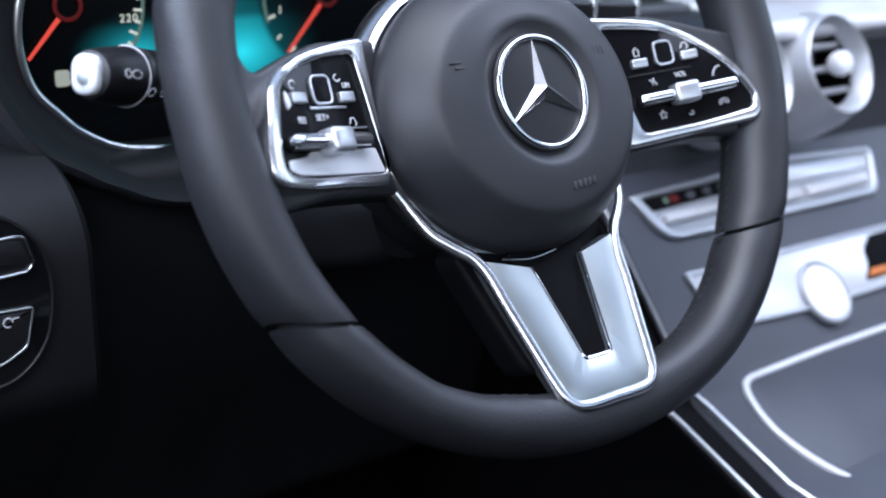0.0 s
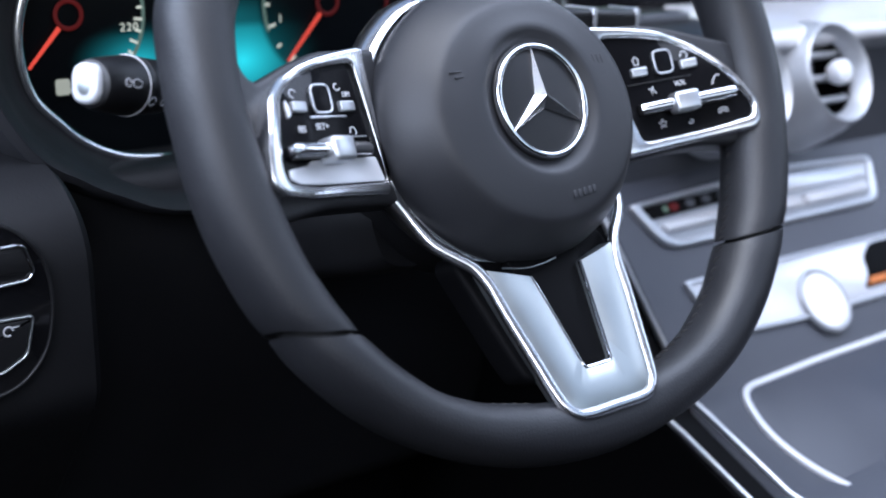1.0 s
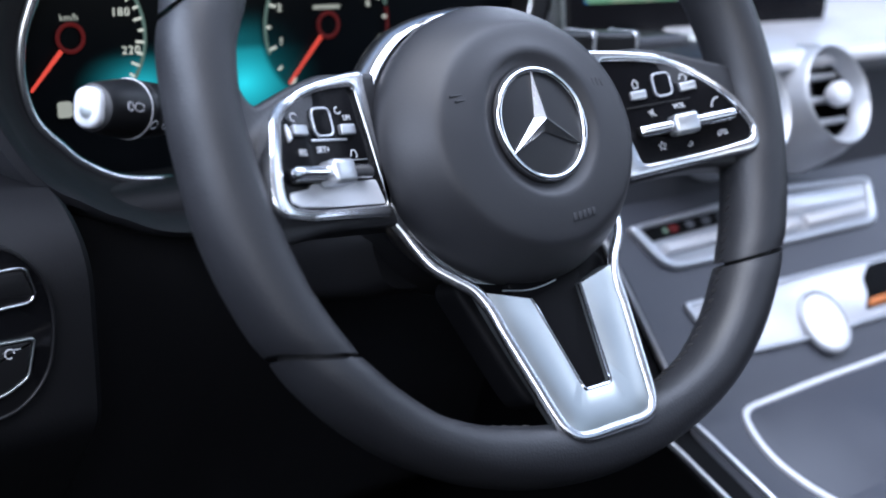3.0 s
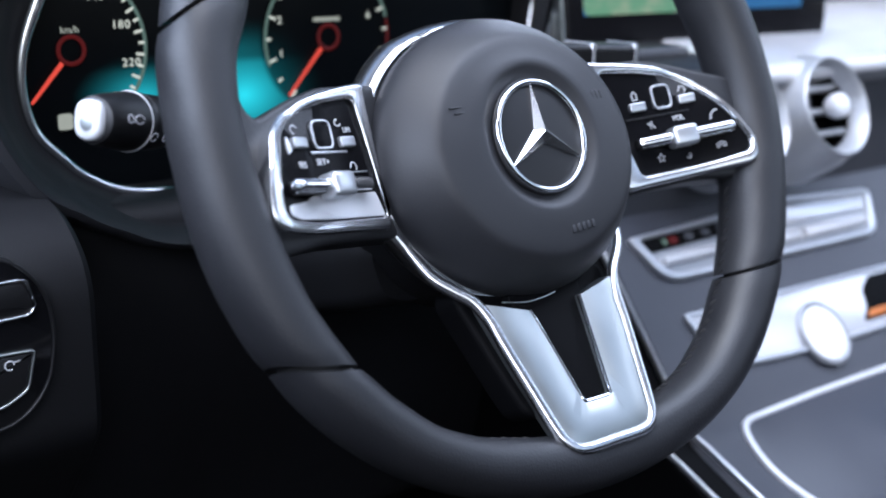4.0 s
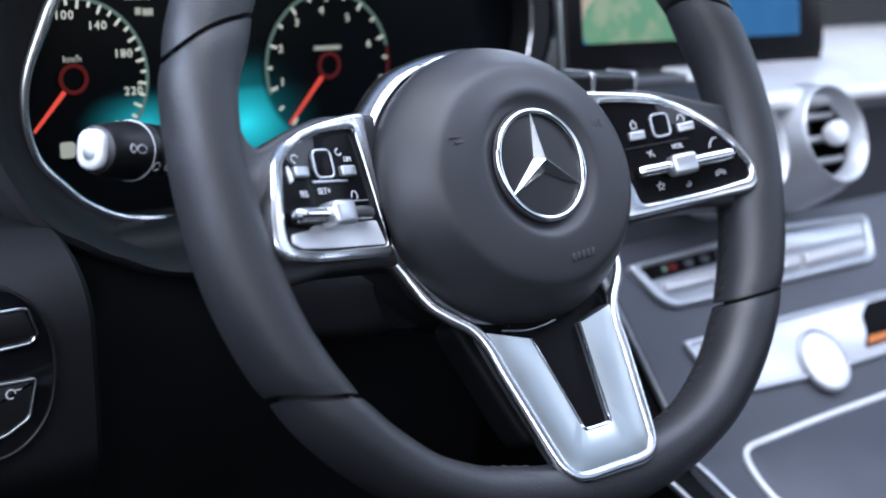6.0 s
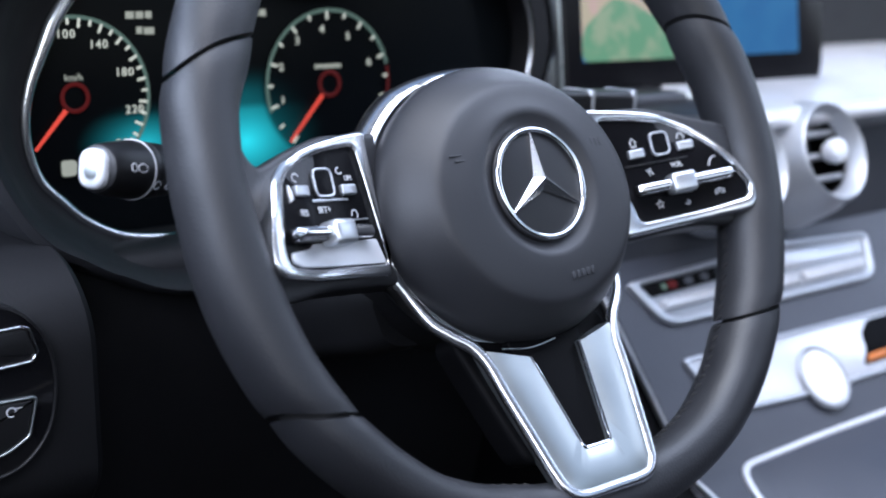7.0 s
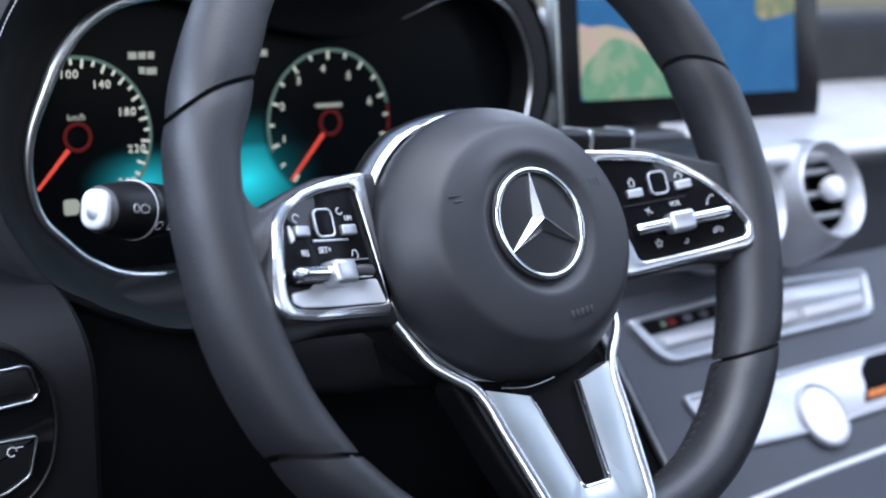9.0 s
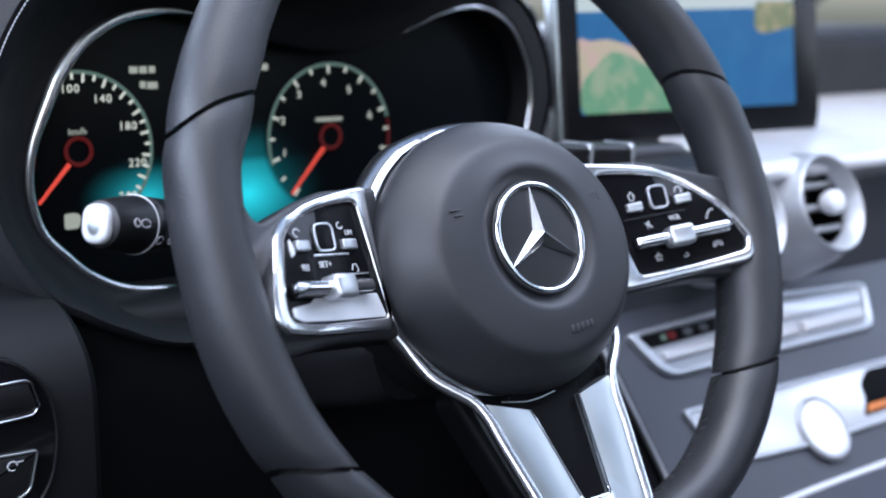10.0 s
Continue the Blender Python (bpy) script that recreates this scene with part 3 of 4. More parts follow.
for sign in (-1, 1):
    wing = smooth_path([(sign * 0.0770, -0.0300, -0.0225), (sign * 0.0735, -0.0380, -0.0220), (sign * 0.0676, -0.0490, -0.0205), (sign * 0.0622, -0.0622, -0.0160), (sign * 0.0550, -0.0702, -0.0125), (sign * 0.0468, -0.0778, -0.0092)]
                       + [(sign * x, y, fs(x, y) - 0.0006) for x, y in ((0.0420, -0.0880), (0.0396, -0.1030), (0.0352, -0.1250), (0.0318, -0.1420), (0.0285, -0.1512), (0.0205, -0.1562), (0.0, -0.1566))], 6)
    part("spoke_edge", tube(wing, 0.0032, 0.0030, n=14), SOFT_CHROME, wheel, "bright chrome edge of the lower spoke")
# Silver thread laid where the hub's lower edge shows a highlight.
lip = smooth_path([(-0.0321, -0.0811, -0.006), (-0.0179, -0.0834, -0.006), (-0.0069, -0.0831, -0.006), (0.0022, -0.0817, -0.006)], 6)
part("hub_edge_highlight", tube(lip, 0.0004, 0.0005, n=8), SATIN, wheel, "thin silver line drawn as the highlight on the hub's lower edge")

# ==== steering column, stalks ====
column = thing("steering_column", "black plastic steering column shroud behind the wheel", "steering column")
bm = bmesh.new()
shroud = rounded([(-0.062, -0.055), (0.062, -0.055), (0.075, 0.0), (0.055, 0.045), (-0.055, 0.045), (-0.075, 0.0)], 0.02)
loft(bm, [[Vector((p.x * k, y, 0.845 - (y - 0.03) * 0.25 + 0.65 * p.y * k)) for p in shroud] for y, k in ((0.035, 0.90), (0.045, 0.97), (0.06, 1.0), (0.215, 1.08))], cap_first=True, cap_last=True)
part("shroud", bm, SATIN_BLACK, column)
part("shroud_seam", box(0.0012, 0.004, 0.030, 0.0004, (-0.104, 0.092, 0.872)), SILVER, column, "short bright edge of the shroud")


def stalk():
    ob = thing("column_stalk", "black light and wiper stalk with a silver end button", "stalk", pose(-0.2010, 0.0440, 0.9165, 0, 9, 30))
    turn = pose(0, 0, 0, 0, 90, 0)
    prof = [(0.0078, 0.000), (0.0100, 0.001), (0.0108, 0.004), (0.0117, 0.010), (0.0128, 0.020), (0.0130, 0.023), (0.0130, 0.029), (0.0122, 0.030), (0.0122, 0.0312), (0.0128, 0.032), (0.0122, 0.044), (0.0105, 0.056), (0.0080, 0.062)]
    part("body", lathe(prof, 32), SATIN_BLACK, ob, matrix=turn)
    part("end_button", slab(rounded([(-0.0086, -0.0068), (0.0086, -0.0068), (0.0086, 0.0068), (-0.0086, 0.0068)], 0.0075), -0.0015, 0.0036, 0.0022), VENT_SILVER, ob, "silver push button at the stalk's end", pose(0, 0, 0, 0, -90, 0))
    part("button_dish", slab(ellipse(-0.0010, 0, 0.0038, 0.0034, 24), 0.0030, 0.0038, 0.0004), SATIN, ob, matrix=pose(0, 0, 0, 0, -90, 0))
    root = smooth_path([(0.050, 0.0, 0.0), (0.064, -0.002, -0.003), (0.085, -0.012, -0.014), (0.120, -0.028, -0.034), (0.142, -0.038, -0.044)], 6)
    part("arm", tube(root, 0.0075, 0.0075, n=12), SATIN_BLACK, ob)
    ring = [Vector((0.0255, 0.01315 * math.cos(a), 0.01315 * math.sin(a))) for a in (2 * math.pi * k / 40 for k in range(40))]
    part("index_ring", tube(ring, 0.0004, 0.0004, closed=True, n=6, up=(1, 0, 0)), PRINT, ob, "thin pale line round the stalk")
    skin = lambda x: 0.0119 + 0.00112 * (x - 0.010) / 0.010 if x < 0.020 else 0.01325
    for x, z, w in ((0.0165, 0.0012, 0.0030), (0.0110, 0.0014, 0.0016), (0.0290, -0.0062, 0.0024), (0.0375, -0.0062, 0.0016)):
        path = []
        for k in range(11):
            a = radians(330 * k / 10)
            px, pz = x + w * math.cos(a), z + 0.0018 * math.sin(a)
            path.append(Vector((px, -math.sqrt(skin(px) ** 2 - pz ** 2), pz)))
        part("printed_symbol", tube(path, 0.0003, 0.0003, n=6, up=(0, 1, 0.01)), PRINT, ob)
    return ob


stalk()

selector = thing("gear_selector", "black gear selector stalk with two silver bands", "gear selector", pose(0.1315, 0.0800, 0.9180, 0, 3, 0))
part("lever", slab(rounded([(-0.070, -0.010), (0.028, -0.010), (0.028, 0.0110), (-0.070, 0.0110)], 0.004), -0.011, 0.011, 0.004), SATIN_BLACK, selector, matrix=pose(0, 0, 0, 90, 0, 0))
for x in (-0.0125, 0.0235):
    part("band", slab(rounded([(-0.0016, -0.0110), (0.0016, -0.0110), (0.0016, 0.0120), (-0.0016, 0.0120)], 0.001), -0.012, 0.012, 0.003), SILVER, selector, "silver band", pose(x, 0, 0, 90, 0, 0))

# ==== instrument cluster ====
CY = 0.2200
cluster = thing("instrument_cluster", "twin-dial digital instrument cluster with a glowing teal display", "instrument cluster")
BEZ = [(-0.086, 1.0060), (-0.113, 1.0030), (-0.1320, 0.9938), (-0.1443, 0.9826), (-0.1524, 0.9711), (-0.1581, 0.9590), (-0.1670, 0.938), (-0.1705, 0.921), (-0.1695, 0.9035), (-0.1643, 0.888), (-0.153, 0.8755), (-0.140, 0.8635), (-0.119, 0.853), (-0.092, 0.849),
       (-0.060, 0.846), (-0.020, 0.850), (0.04, 0.852), (0.10, 0.850), (0.145, 0.855), (0.173, 0.885), (0.1865, 0.935), (0.188, 0.955), (0.184, 0.974), (0.171, 0.9955), (0.153, 1.007), (0.133, 1.0098), (0.109, 1.005), (0.086, 0.996),
       (0.040, 0.983), (-0.010, 0.988), (-0.050, 1.000)]
bez = [Vector((p.x, p.y)) for p in smooth_path([(x, z, 0) for x, z in BEZ], 5, closed=True)]
flip = pose(0, 0, 0, 90, 0, 0)
face = part("display_face", slab(offset(bez, -0.004), -0.003, 0.0, 0.0005), DISPLAY, cluster, "dark glass display with a teal glow", Matrix.Translation((0, CY + 0.001, 0)) @ flip)
hood = bmesh.new()


def hood_ring(y, d):
    """The bezel's outline moved outwards, less so beside the centre display and below."""
    out = []
    for p, q in zip(bez, offset(bez, -1.0)):
        k = 1.0 - 0.72 * min(1.0, max(0.0, (p.x - 0.06) / 0.10))
        k *= 0.35 + 0.65 * min(1.0, max(0.0, (p.y - 0.86) / 0.09))
        near = min(1.0, max(0.0, (p.x - 0.06) / 0.10))
        yy = y + (0.196 - y) * near if y < 0.196 else y
        out.append(Vector((p.x + (q.x - p.x) * d * k, yy, p.y + (q.y - p.y) * d * k)))
    return out


loft(hood, [hood_ring(y, d) for y, d in ((CY - 0.002, 0.0), (0.202, 0.0), (0.199, 0.003), (0.196, 0.010), (0.182, 0.024), (0.158, 0.040), (0.142, 0.050), (0.138, 0.056), (0.142, 0.063), (0.160, 0.070), (0.260, 0.074))])
cover = bmesh.new()
loft(cover, [hood_ring(y, d) for y, d in ((0.1372, 0.0566), (0.1400, 0.0642), (0.1580, 0.0715), (0.250, 0.0765), (0.250, 0.0745), (0.160, 0.0695), (0.1420, 0.0625))], closed=True)
part("hood_cover", cover, VINYL, cluster, "leather cover of the hood with a stitched edge")
part("hood", hood, HOOD_BLACK, cluster, "black hood round the dials")
pts = [Vector((p.x, 0.1985, p.y)) for p in offset(bez, -0.0012)]
bm = bmesh.new()
arc_path = pts[-2:] + pts[:137]
rings = []
for i, p in enumerate(arc_path):
    ta, tb = arc_path[max(i - 1, 0)], arc_path[min(i + 1, len(arc_path) - 1)]
    t = (tb - ta).normalized()
    side = t.cross(Vector((0, 1, 0))).normalized()
    r = (0.0030 + 0.0016 * math.exp(-((p.z - 0.975) / 0.03) ** 2) if p.x < 0 else 0.0015) * min(1.0, 0.15 + i / 5, 0.10 + (len(arc_path) - 1 - i) / 14)
    rings.append([p + side * r * math.cos(2 * math.pi * k / 12) + Vector((0, 0.9 * r * math.sin(2 * math.pi * k / 12), 0)) for k in range(12)])
loft(bm, rings, cap_first=True, cap_last=True)
part("bezel", bm, SOFT_CHROME, cluster, "thin bright silver bezel")


def on_face(x, z, up=0.0003, turn=0.0):
    return Matrix.Translation((x, CY - 0.001 - up, z)) @ flip @ pose(0, 0, 0, 0, 0, turn)


def dial(cx, cz, r, numbers, ticks, arc, needle):
    a0, a1 = arc
    outline = [Vector((cx + r * math.cos(radians(a0 + (a1 - a0) * k / 40)), CY - 0.0014, cz + r * math.sin(radians(a0 + (a1 - a0) * k / 40)))) for k in range(41)]
    part("scale_arc", tube(outline, 0.0011, 0.0004, n=6, up=(0, 1, 0)), LIT_TEAL, face, "pale teal scale line", face.matrix_basis.inverted())
    for i, a in enumerate(ticks):
        size = 0.0052 if i % 2 == 0 else 0.0034
        x, z = cx + (r - size / 2 - 0.0006) * math.cos(radians(a)), cz + (r - size / 2 - 0.0006) * math.sin(radians(a))
        part("tick", box(size, 0.0015, 0.0004, 0.0001), LIT_WHITE, face, matrix=face.matrix_basis.inverted() @ on_face(x, z, 0.0006, a), smooth=False)
    for text, a, rr in numbers:
        digits(text, 0.0066, LIT_WHITE, face, face.matrix_basis.inverted() @ on_face(cx + rr * math.cos(radians(a)), cz + rr * math.sin(radians(a)), 0.0006))
    ang, length = needle
    hubring = [Vector((cx + 0.0075 * math.cos(2 * math.pi * k / 28), CY - 0.0015, cz + 0.0075 * math.sin(2 * math.pi * k / 28))) for k in range(28)]
    part("needle_hub", tube(hubring, 0.0012, 0.0004, closed=True, n=6, up=(0, 1, 0)), LIT_RED_DIM, face, "dim red ring", face.matrix_basis.inverted())
    c, s = math.cos(radians(ang)), math.sin(radians(ang))
    bm = bmesh.new()
    tip = [(0.009, 0.0013), (length, 0.0008), (length, -0.0008), (0.009, -0.0013)]
    loft(bm, [[Vector((x, y, z)) for x, y in tip] for z in (0.0, 0.0006)], cap_first=True, cap_last=True)
    part("needle", bm, LIT_RED, face, "glowing red needle", face.matrix_basis.inverted() @ on_face(cx, cz, 0.0008, ang), False)


dial(-0.1348, 0.9290, 0.0442, [("100", 96, 0.0350), ("140", 62, 0.0325), ("180", 23, 0.0325), ("220", -14, 0.0362), ("260", -44, 0.0395)], [228 + k * (-270 / 30) for k in range(31)], (98, -40), (228.5, 0.0370))
dial(0.0345, 0.9284, 0.0460, [("1", 194, 0.0360), ("2", 162, 0.0375), ("3", 131, 0.0362), ("4", 99, 0.0346), ("5", 64, 0.0325), ("6", 22, 0.0330)], [232 - k * 17.5 for k in range(15)], (200, 14), (229, 0.0460))
redline = [Vector((0.0345 + 0.0460 * math.cos(radians(12 - k * 2)), CY - 0.0014, 0.9284 + 0.0460 * math.sin(radians(12 - k * 2)))) for k in range(16)]
inv = face.matrix_basis.inverted()
part("red_line", tube(redline, 0.0010, 0.0004, n=6, up=(0, 1, 0)), LIT_RED_DIM, face, "dim red end of the scale", inv)
words("lettering", "km/h", 0.0054, LIT_DIM, face, inv @ on_face(-0.1350, 0.9400))
part("text_bar", box(0.0200, 0.0024, 0.0004, 0.0001), LIT_DIM, face, matrix=inv @ on_face(0.0334, 0.9395), smooth=False)
for x, z, w in ((-0.1000, 0.9735, 0.0052), (-0.0940, 0.9735, 0.0046), (-0.0885, 0.9735, 0.0040), (-0.0945, 0.9650, 0.0036), (-0.0885, 0.9645, 0.0065), (-0.0195, 0.9735, 0.0052), (-0.0135, 0.9735, 0.0046)):
    part("text_bar", box(w, 0.0040, 0.0004, 0.0001), LIT_DIM, face, matrix=inv @ on_face(x, z), smooth=False)
part("warning_lamp", slab(rounded([(-0.005, -0.0045), (0.003, -0.0045), (0.006, 0), (0.003, 0.0045), (-0.005, 0.0045)], 0.002), 0, 0.0004, 0.0001), LIT_DIM, face, "pale warning symbol", inv @ on_face(-0.1400, 0.8900))
part("warning_lamp", box(0.0045, 0.006, 0.0004, 0.0001), LIT_DIM, face, "pale warning symbol", inv @ on_face(-0.1600, 0.8870))

# ==== dashboard ====
dash = thing("dashboard", "dark leather-covered dashboard with a stitched edge", "dashboard", kind="structure")


def extruded(x0, x1, outline):
    """A solid of constant section along x from an outline in (y, z)."""
    bm = bmesh.new()
    loft(bm, [[Vector((x, p.x, p.y)) for p in o] for x, o in ((x0, offset(outline, 0.004)), (x0 + 0.004, outline), (x1 - 0.004, outline), (x1, offset(outline, 0.004)))], cap_first=True, cap_last=True)
    return bm


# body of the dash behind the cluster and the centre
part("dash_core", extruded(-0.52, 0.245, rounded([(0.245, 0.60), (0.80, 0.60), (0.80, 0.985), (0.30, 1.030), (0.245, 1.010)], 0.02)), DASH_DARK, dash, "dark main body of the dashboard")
part("dash_brow", extruded(-0.150, 0.130, rounded([(0.128, 1.020), (0.60, 1.004), (0.60, 1.030), (0.30, 1.056), (0.145, 1.050)], 0.010)), HOOD_BLACK, dash, "leather brow over the instruments")
# knee panel left of the column
part("knee_panel", extruded(-0.52, -0.182, rounded([(0.094, 0.756), (0.230, 0.60), (0.30, 0.60), (0.30, 0.885), (0.205, 0.880), (0.120, 0.862), (0.094, 0.838)], [0.012, 0.01, 0.01, 0.02, 0.03, 0.03, 0.02])), HOOD_BLACK, dash, "dark knee panel beside the column")
part("knee_bolster", extruded(-0.178, 0.150, rounded([(0.215, 0.60), (0.30, 0.58), (0.30, 0.850), (0.165, 0.850), (0.160, 0.800)], 0.015)), HOOD_BLACK, dash, "black panel under the column")
# stitched seam on the hood's rim
for d, y in ((0.0535, 0.1400), (0.0605, 0.1410)):
    line = hood_ring(y - 0.0012, d)
    for i in range(1, 31):
        for k in (0.0, 0.5):
            p, q = line[i], line[i + 1]
            a, b = p.lerp(q, k), p.lerp(q, k + 0.36)
            part("stitch", tube([a, (a + b) / 2 + Vector((0, -0.0003, 0)), b], 0.00045, 0.00045, n=5, up=(0, 1, 0)), THREAD, dash)

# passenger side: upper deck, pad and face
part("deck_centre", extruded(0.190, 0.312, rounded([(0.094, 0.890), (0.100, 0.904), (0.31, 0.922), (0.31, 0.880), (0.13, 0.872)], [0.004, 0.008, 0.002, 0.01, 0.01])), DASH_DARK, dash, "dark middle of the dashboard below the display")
part("upper_deck", extruded(0.308, 0.98, rounded([(0.086, 0.893), (0.089, 0.904), (0.31, 0.930), (0.31, 0.880), (0.13, 0.872)], [0.004, 0.008, 0.002, 0.01, 0.01])), DECK, dash, "smooth pale upper deck of the dashboard")
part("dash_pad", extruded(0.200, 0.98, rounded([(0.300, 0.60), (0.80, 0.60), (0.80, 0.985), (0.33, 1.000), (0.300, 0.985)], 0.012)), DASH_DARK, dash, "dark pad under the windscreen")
part("dash_face", extruded(0.165, 0.98, rounded([(0.118, 0.760), (0.30, 0.70), (0.30, 0.900), (0.110, 0.898)], 0.008)), DASH, dash, "grey leather face of the dashboard")

# centre console: sloping face, then a flatter top that runs back between the seats
console = thing("centre_console", "grey centre console with silver edge strips", "console", kind="structure")
cp = [Vector(p) for p in ((0.150, 0.852), (0.026, 0.6935), (0.0205, 0.6865), (0.012, 0.6815), (-0.050, 0.6515), (-0.46, 0.565), (-0.46, 0.30), (0.30, 0.30), (0.30, 0.852))]
part("console_body", extruded(0.1690, 0.60, cp), CONSOLE, console, "grey console body")


def strip(x, lift, r, mat, name, label):
    lean = (-0.0095, -0.0065, -0.0040, -0.0020, 0.0, 0.0)
    path = [Vector((x + dx, p.x, p.y + lift)) for p, dx in zip(cp[:6], lean)]
    fine = []
    for a, b in zip(path, path[1:]):
        fine += [a.lerp(b, k / 8) for k in range(8)]
    part(name, tube(fine + [path[-1]], r, r * 0.8, n=8, up=(1, 0, 0)), mat, console, label)


strip(0.1752, 0.0010, 0.0024, SILVER, "edge_strip", "silver strip along the console's edge")
part("side_rail", extruded(0.1475, 0.172, [Vector((p.x, p.y - 0.004)) for p in cp]), INSERT_BLACK, console, "glossy dark side of the console")
strip(0.1500, -0.0030, 0.0022, SILVER, "edge_strip", "silver strip along the console's edge")

# a frame on the sloping face: x across, y up the slope
S_DIR = Vector((0, 0.150 - 0.0205, 0.852 - 0.6865)).normalized()
S_NOR = Vector((1, 0, 0)).cross(S_DIR)


def on_slope(x, z, up=0.0):
    y = 0.0205 + (z - 0.6865) * (0.150 - 0.0205) / (0.852 - 0.6865)
    m = Matrix((Vector((1, 0, 0)), S_DIR, S_NOR)).transposed().to_4x4()
    return Matrix.Translation(Vector((x, y, z)) + S_NOR * up) @ m


climate = thing("climate_panel", "silver climate control panel with a row of toggle switches", "control panel", on_slope(0.340, 0.782))
ac_o = rounded([(-0.1495, 0.0158), (-0.1325, -0.0200), (-0.0600, -0.0208), (0.1090, -0.0215), (0.1275, 0.0170), (0.0200, 0.0234)], [0.005, 0.016, 0.004, 0.012, 0.010, 0.004])
ac_i = rounded([(-0.1395, 0.0128), (-0.1255, -0.0150), (-0.0600, -0.0158), (0.1040, -0.0165), (0.1210, 0.0130), (0.0200, 0.0186)], [0.003, 0.010, 0.004, 0.008, 0.006, 0.004])
part("panel_frame", band(ac_o, ac_i, -0.004, 0.0045, 0.0018), SILVER, climate, "silver frame")
part("panel_back", slab(offset(ac_i, -0.001), -0.004, 0.0010, 0.0005), VENT_GREY, climate)
part("display_strip", slab(rounded([(-0.1385, 0.0125), (-0.1315, 0.0030), (-0.010, 0.0068), (-0.010, 0.0165)], 0.001), 0.0, 0.0022, 0.0004), INSERT_BLACK, climate, "black strip with small symbols")
for k in range(5):
    x = -0.108 + k * 0.017
    part("strip_symbol", slab(ellipse(x, 0.0090 + 0.03 * (x + 0.1), 0.0046, 0.0032, 20), 0.002, 0.0028, 0.0004), (LIT_RED_DIM if k == 0 else DASH), climate, "small symbol")
part("strip_symbol", slab(ellipse(-0.1165, 0.0085, 0.0026, 0.0026, 20), 0.002, 0.0028, 0.0004), LIT_TEAL, climate, "small blue symbol")
part("toggle_bar", slab(rounded([(-0.1260, -0.0085), (-0.0200, -0.0075), (-0.0200, -0.0005), (-0.1270, -0.0015)], 0.002), 0.0, 0.0070, 0.0024), VENT_SILVER, climate, "bright toggle bar")
for x0, x1 in ((-0.012, 0.0180), (0.0255, 0.1010)):
    part("toggle", slab(rounded([(x0, -0.0120), (x1, -0.0120), (x1, -0.0035), (x0, -0.0030)], 0.002), 0.0, 0.0075, 0.0024), VENT_SILVER, climate, "bright toggle switch")
part("upper_plate", slab(rounded([(-0.008, 0.0015), (0.110, 0.0015), (0.118, 0.0120), (0.020, 0.0172), (-0.008, 0.0165)], 0.003), 0.0, 0.0032, 0.0012), TRIM, climate, "bright upper plate")

trim = thing("trim_panel", "glossy pale decorative panel of the console", "trim panel", on_slope(0.360, 0.7270))
tp = rounded([(-0.1515, 0.0265), (-0.1470, 0.0080), (-0.1280, -0.0175), (-0.055, -0.0222), (0.20, -0.0245), (0.20, 0.0215), (-0.035, 0.0255)], [0.004, 0.004, 0.01, 0.02, 0.01, 0.01, 0.02])
part("panel", slab(tp, -0.002, 0.0020, 0.0012), TRIM, trim, "glossy pale panel")
part("panel_edge", band(tp, offset(tp, 0.0035), -0.002, 0.0034, 0.0012), SILVER, trim, "silver edge")
# Dark and amber plates imitate what the glossy panel reflects at this end.
part("recess", slab(rounded([(0.0520, 0.0188), (0.0370, 0.0095), (0.0350, -0.0020), (0.0225, -0.0140), (0.150, -0.0150), (0.150, 0.0170)], 0.005), 0.0, 0.0028, 0.0006), INSERT_BLACK, trim, "dark plate drawn as a reflection in the panel")
part("amber_reflection", slab(rounded([(0.0275, -0.0125), (0.075, -0.0130), (0.075, -0.0070), (0.0330, -0.0065)], 0.002), 0.0, 0.0040, 0.001), ORANGE, trim, "amber plate drawn as a reflection in the panel")

clock = thing("dashboard_clock", "round pale clock in a silver ring on the console", "clock", on_slope(0.3312, 0.7166, 0.0020))
part("clock_case", lathe([(0.0120, -0.010), (0.0120, -0.002), (0.0236, -0.001), (0.0244, 0.001), (0.0240, 0.0026), (0.0226, 0.0034), (0.0214, 0.0026)], 48), VENT_GREY, clock, "silver ring of the clock")
part("clock_face", lathe([(0.0214, 0.0), (0.0214, 0.0024), (0.0150, 0.0036), (0.006, 0.0040)], 48), CLOCK_WHITE, clock, "pale glossy clock face")

# stowage lid on the flatter top
F_DIR = Vector((0, 0.012 + 0.050, 0.6815 - 0.6515)).normalized()
F_NOR = Vector((1, 0, 0)).cross(F_DIR)
lid_at = Matrix.Translation(Vector((0.0, 0.012, 0.6815))) @ Matrix((Vector((1, 0, 0)), F_DIR, F_NOR)).transposed().to_4x4()
lid = thing("stowage_lid", "grey stowage lid with a silver outline on the console", "stowage lid", lid_at)
LID = [(0.2130, 0.0120), (0.1985, -0.0250), (0.2070, -0.0650), (0.2330, -0.1020), (0.285, -0.150), (0.40, -0.170), (0.50, -0.150), (0.56, -0.06), (0.54, 0.010), (0.42, 0.0135), (0.30, 0.0140), (0.2440, 0.0125)]
lid_line = rounded(LID, 0.025, 5)
part("lid_panel", slab(offset(lid_line, 0.002), -0.002, 0.0012, 0.0010), CONSOLE, lid, "smooth grey lid")
part("lid_outline", band(lid_line, offset(lid_line, 0.0048), -0.002, 0.0028, 0.0014), VENT_SILVER, lid, "silver outline")


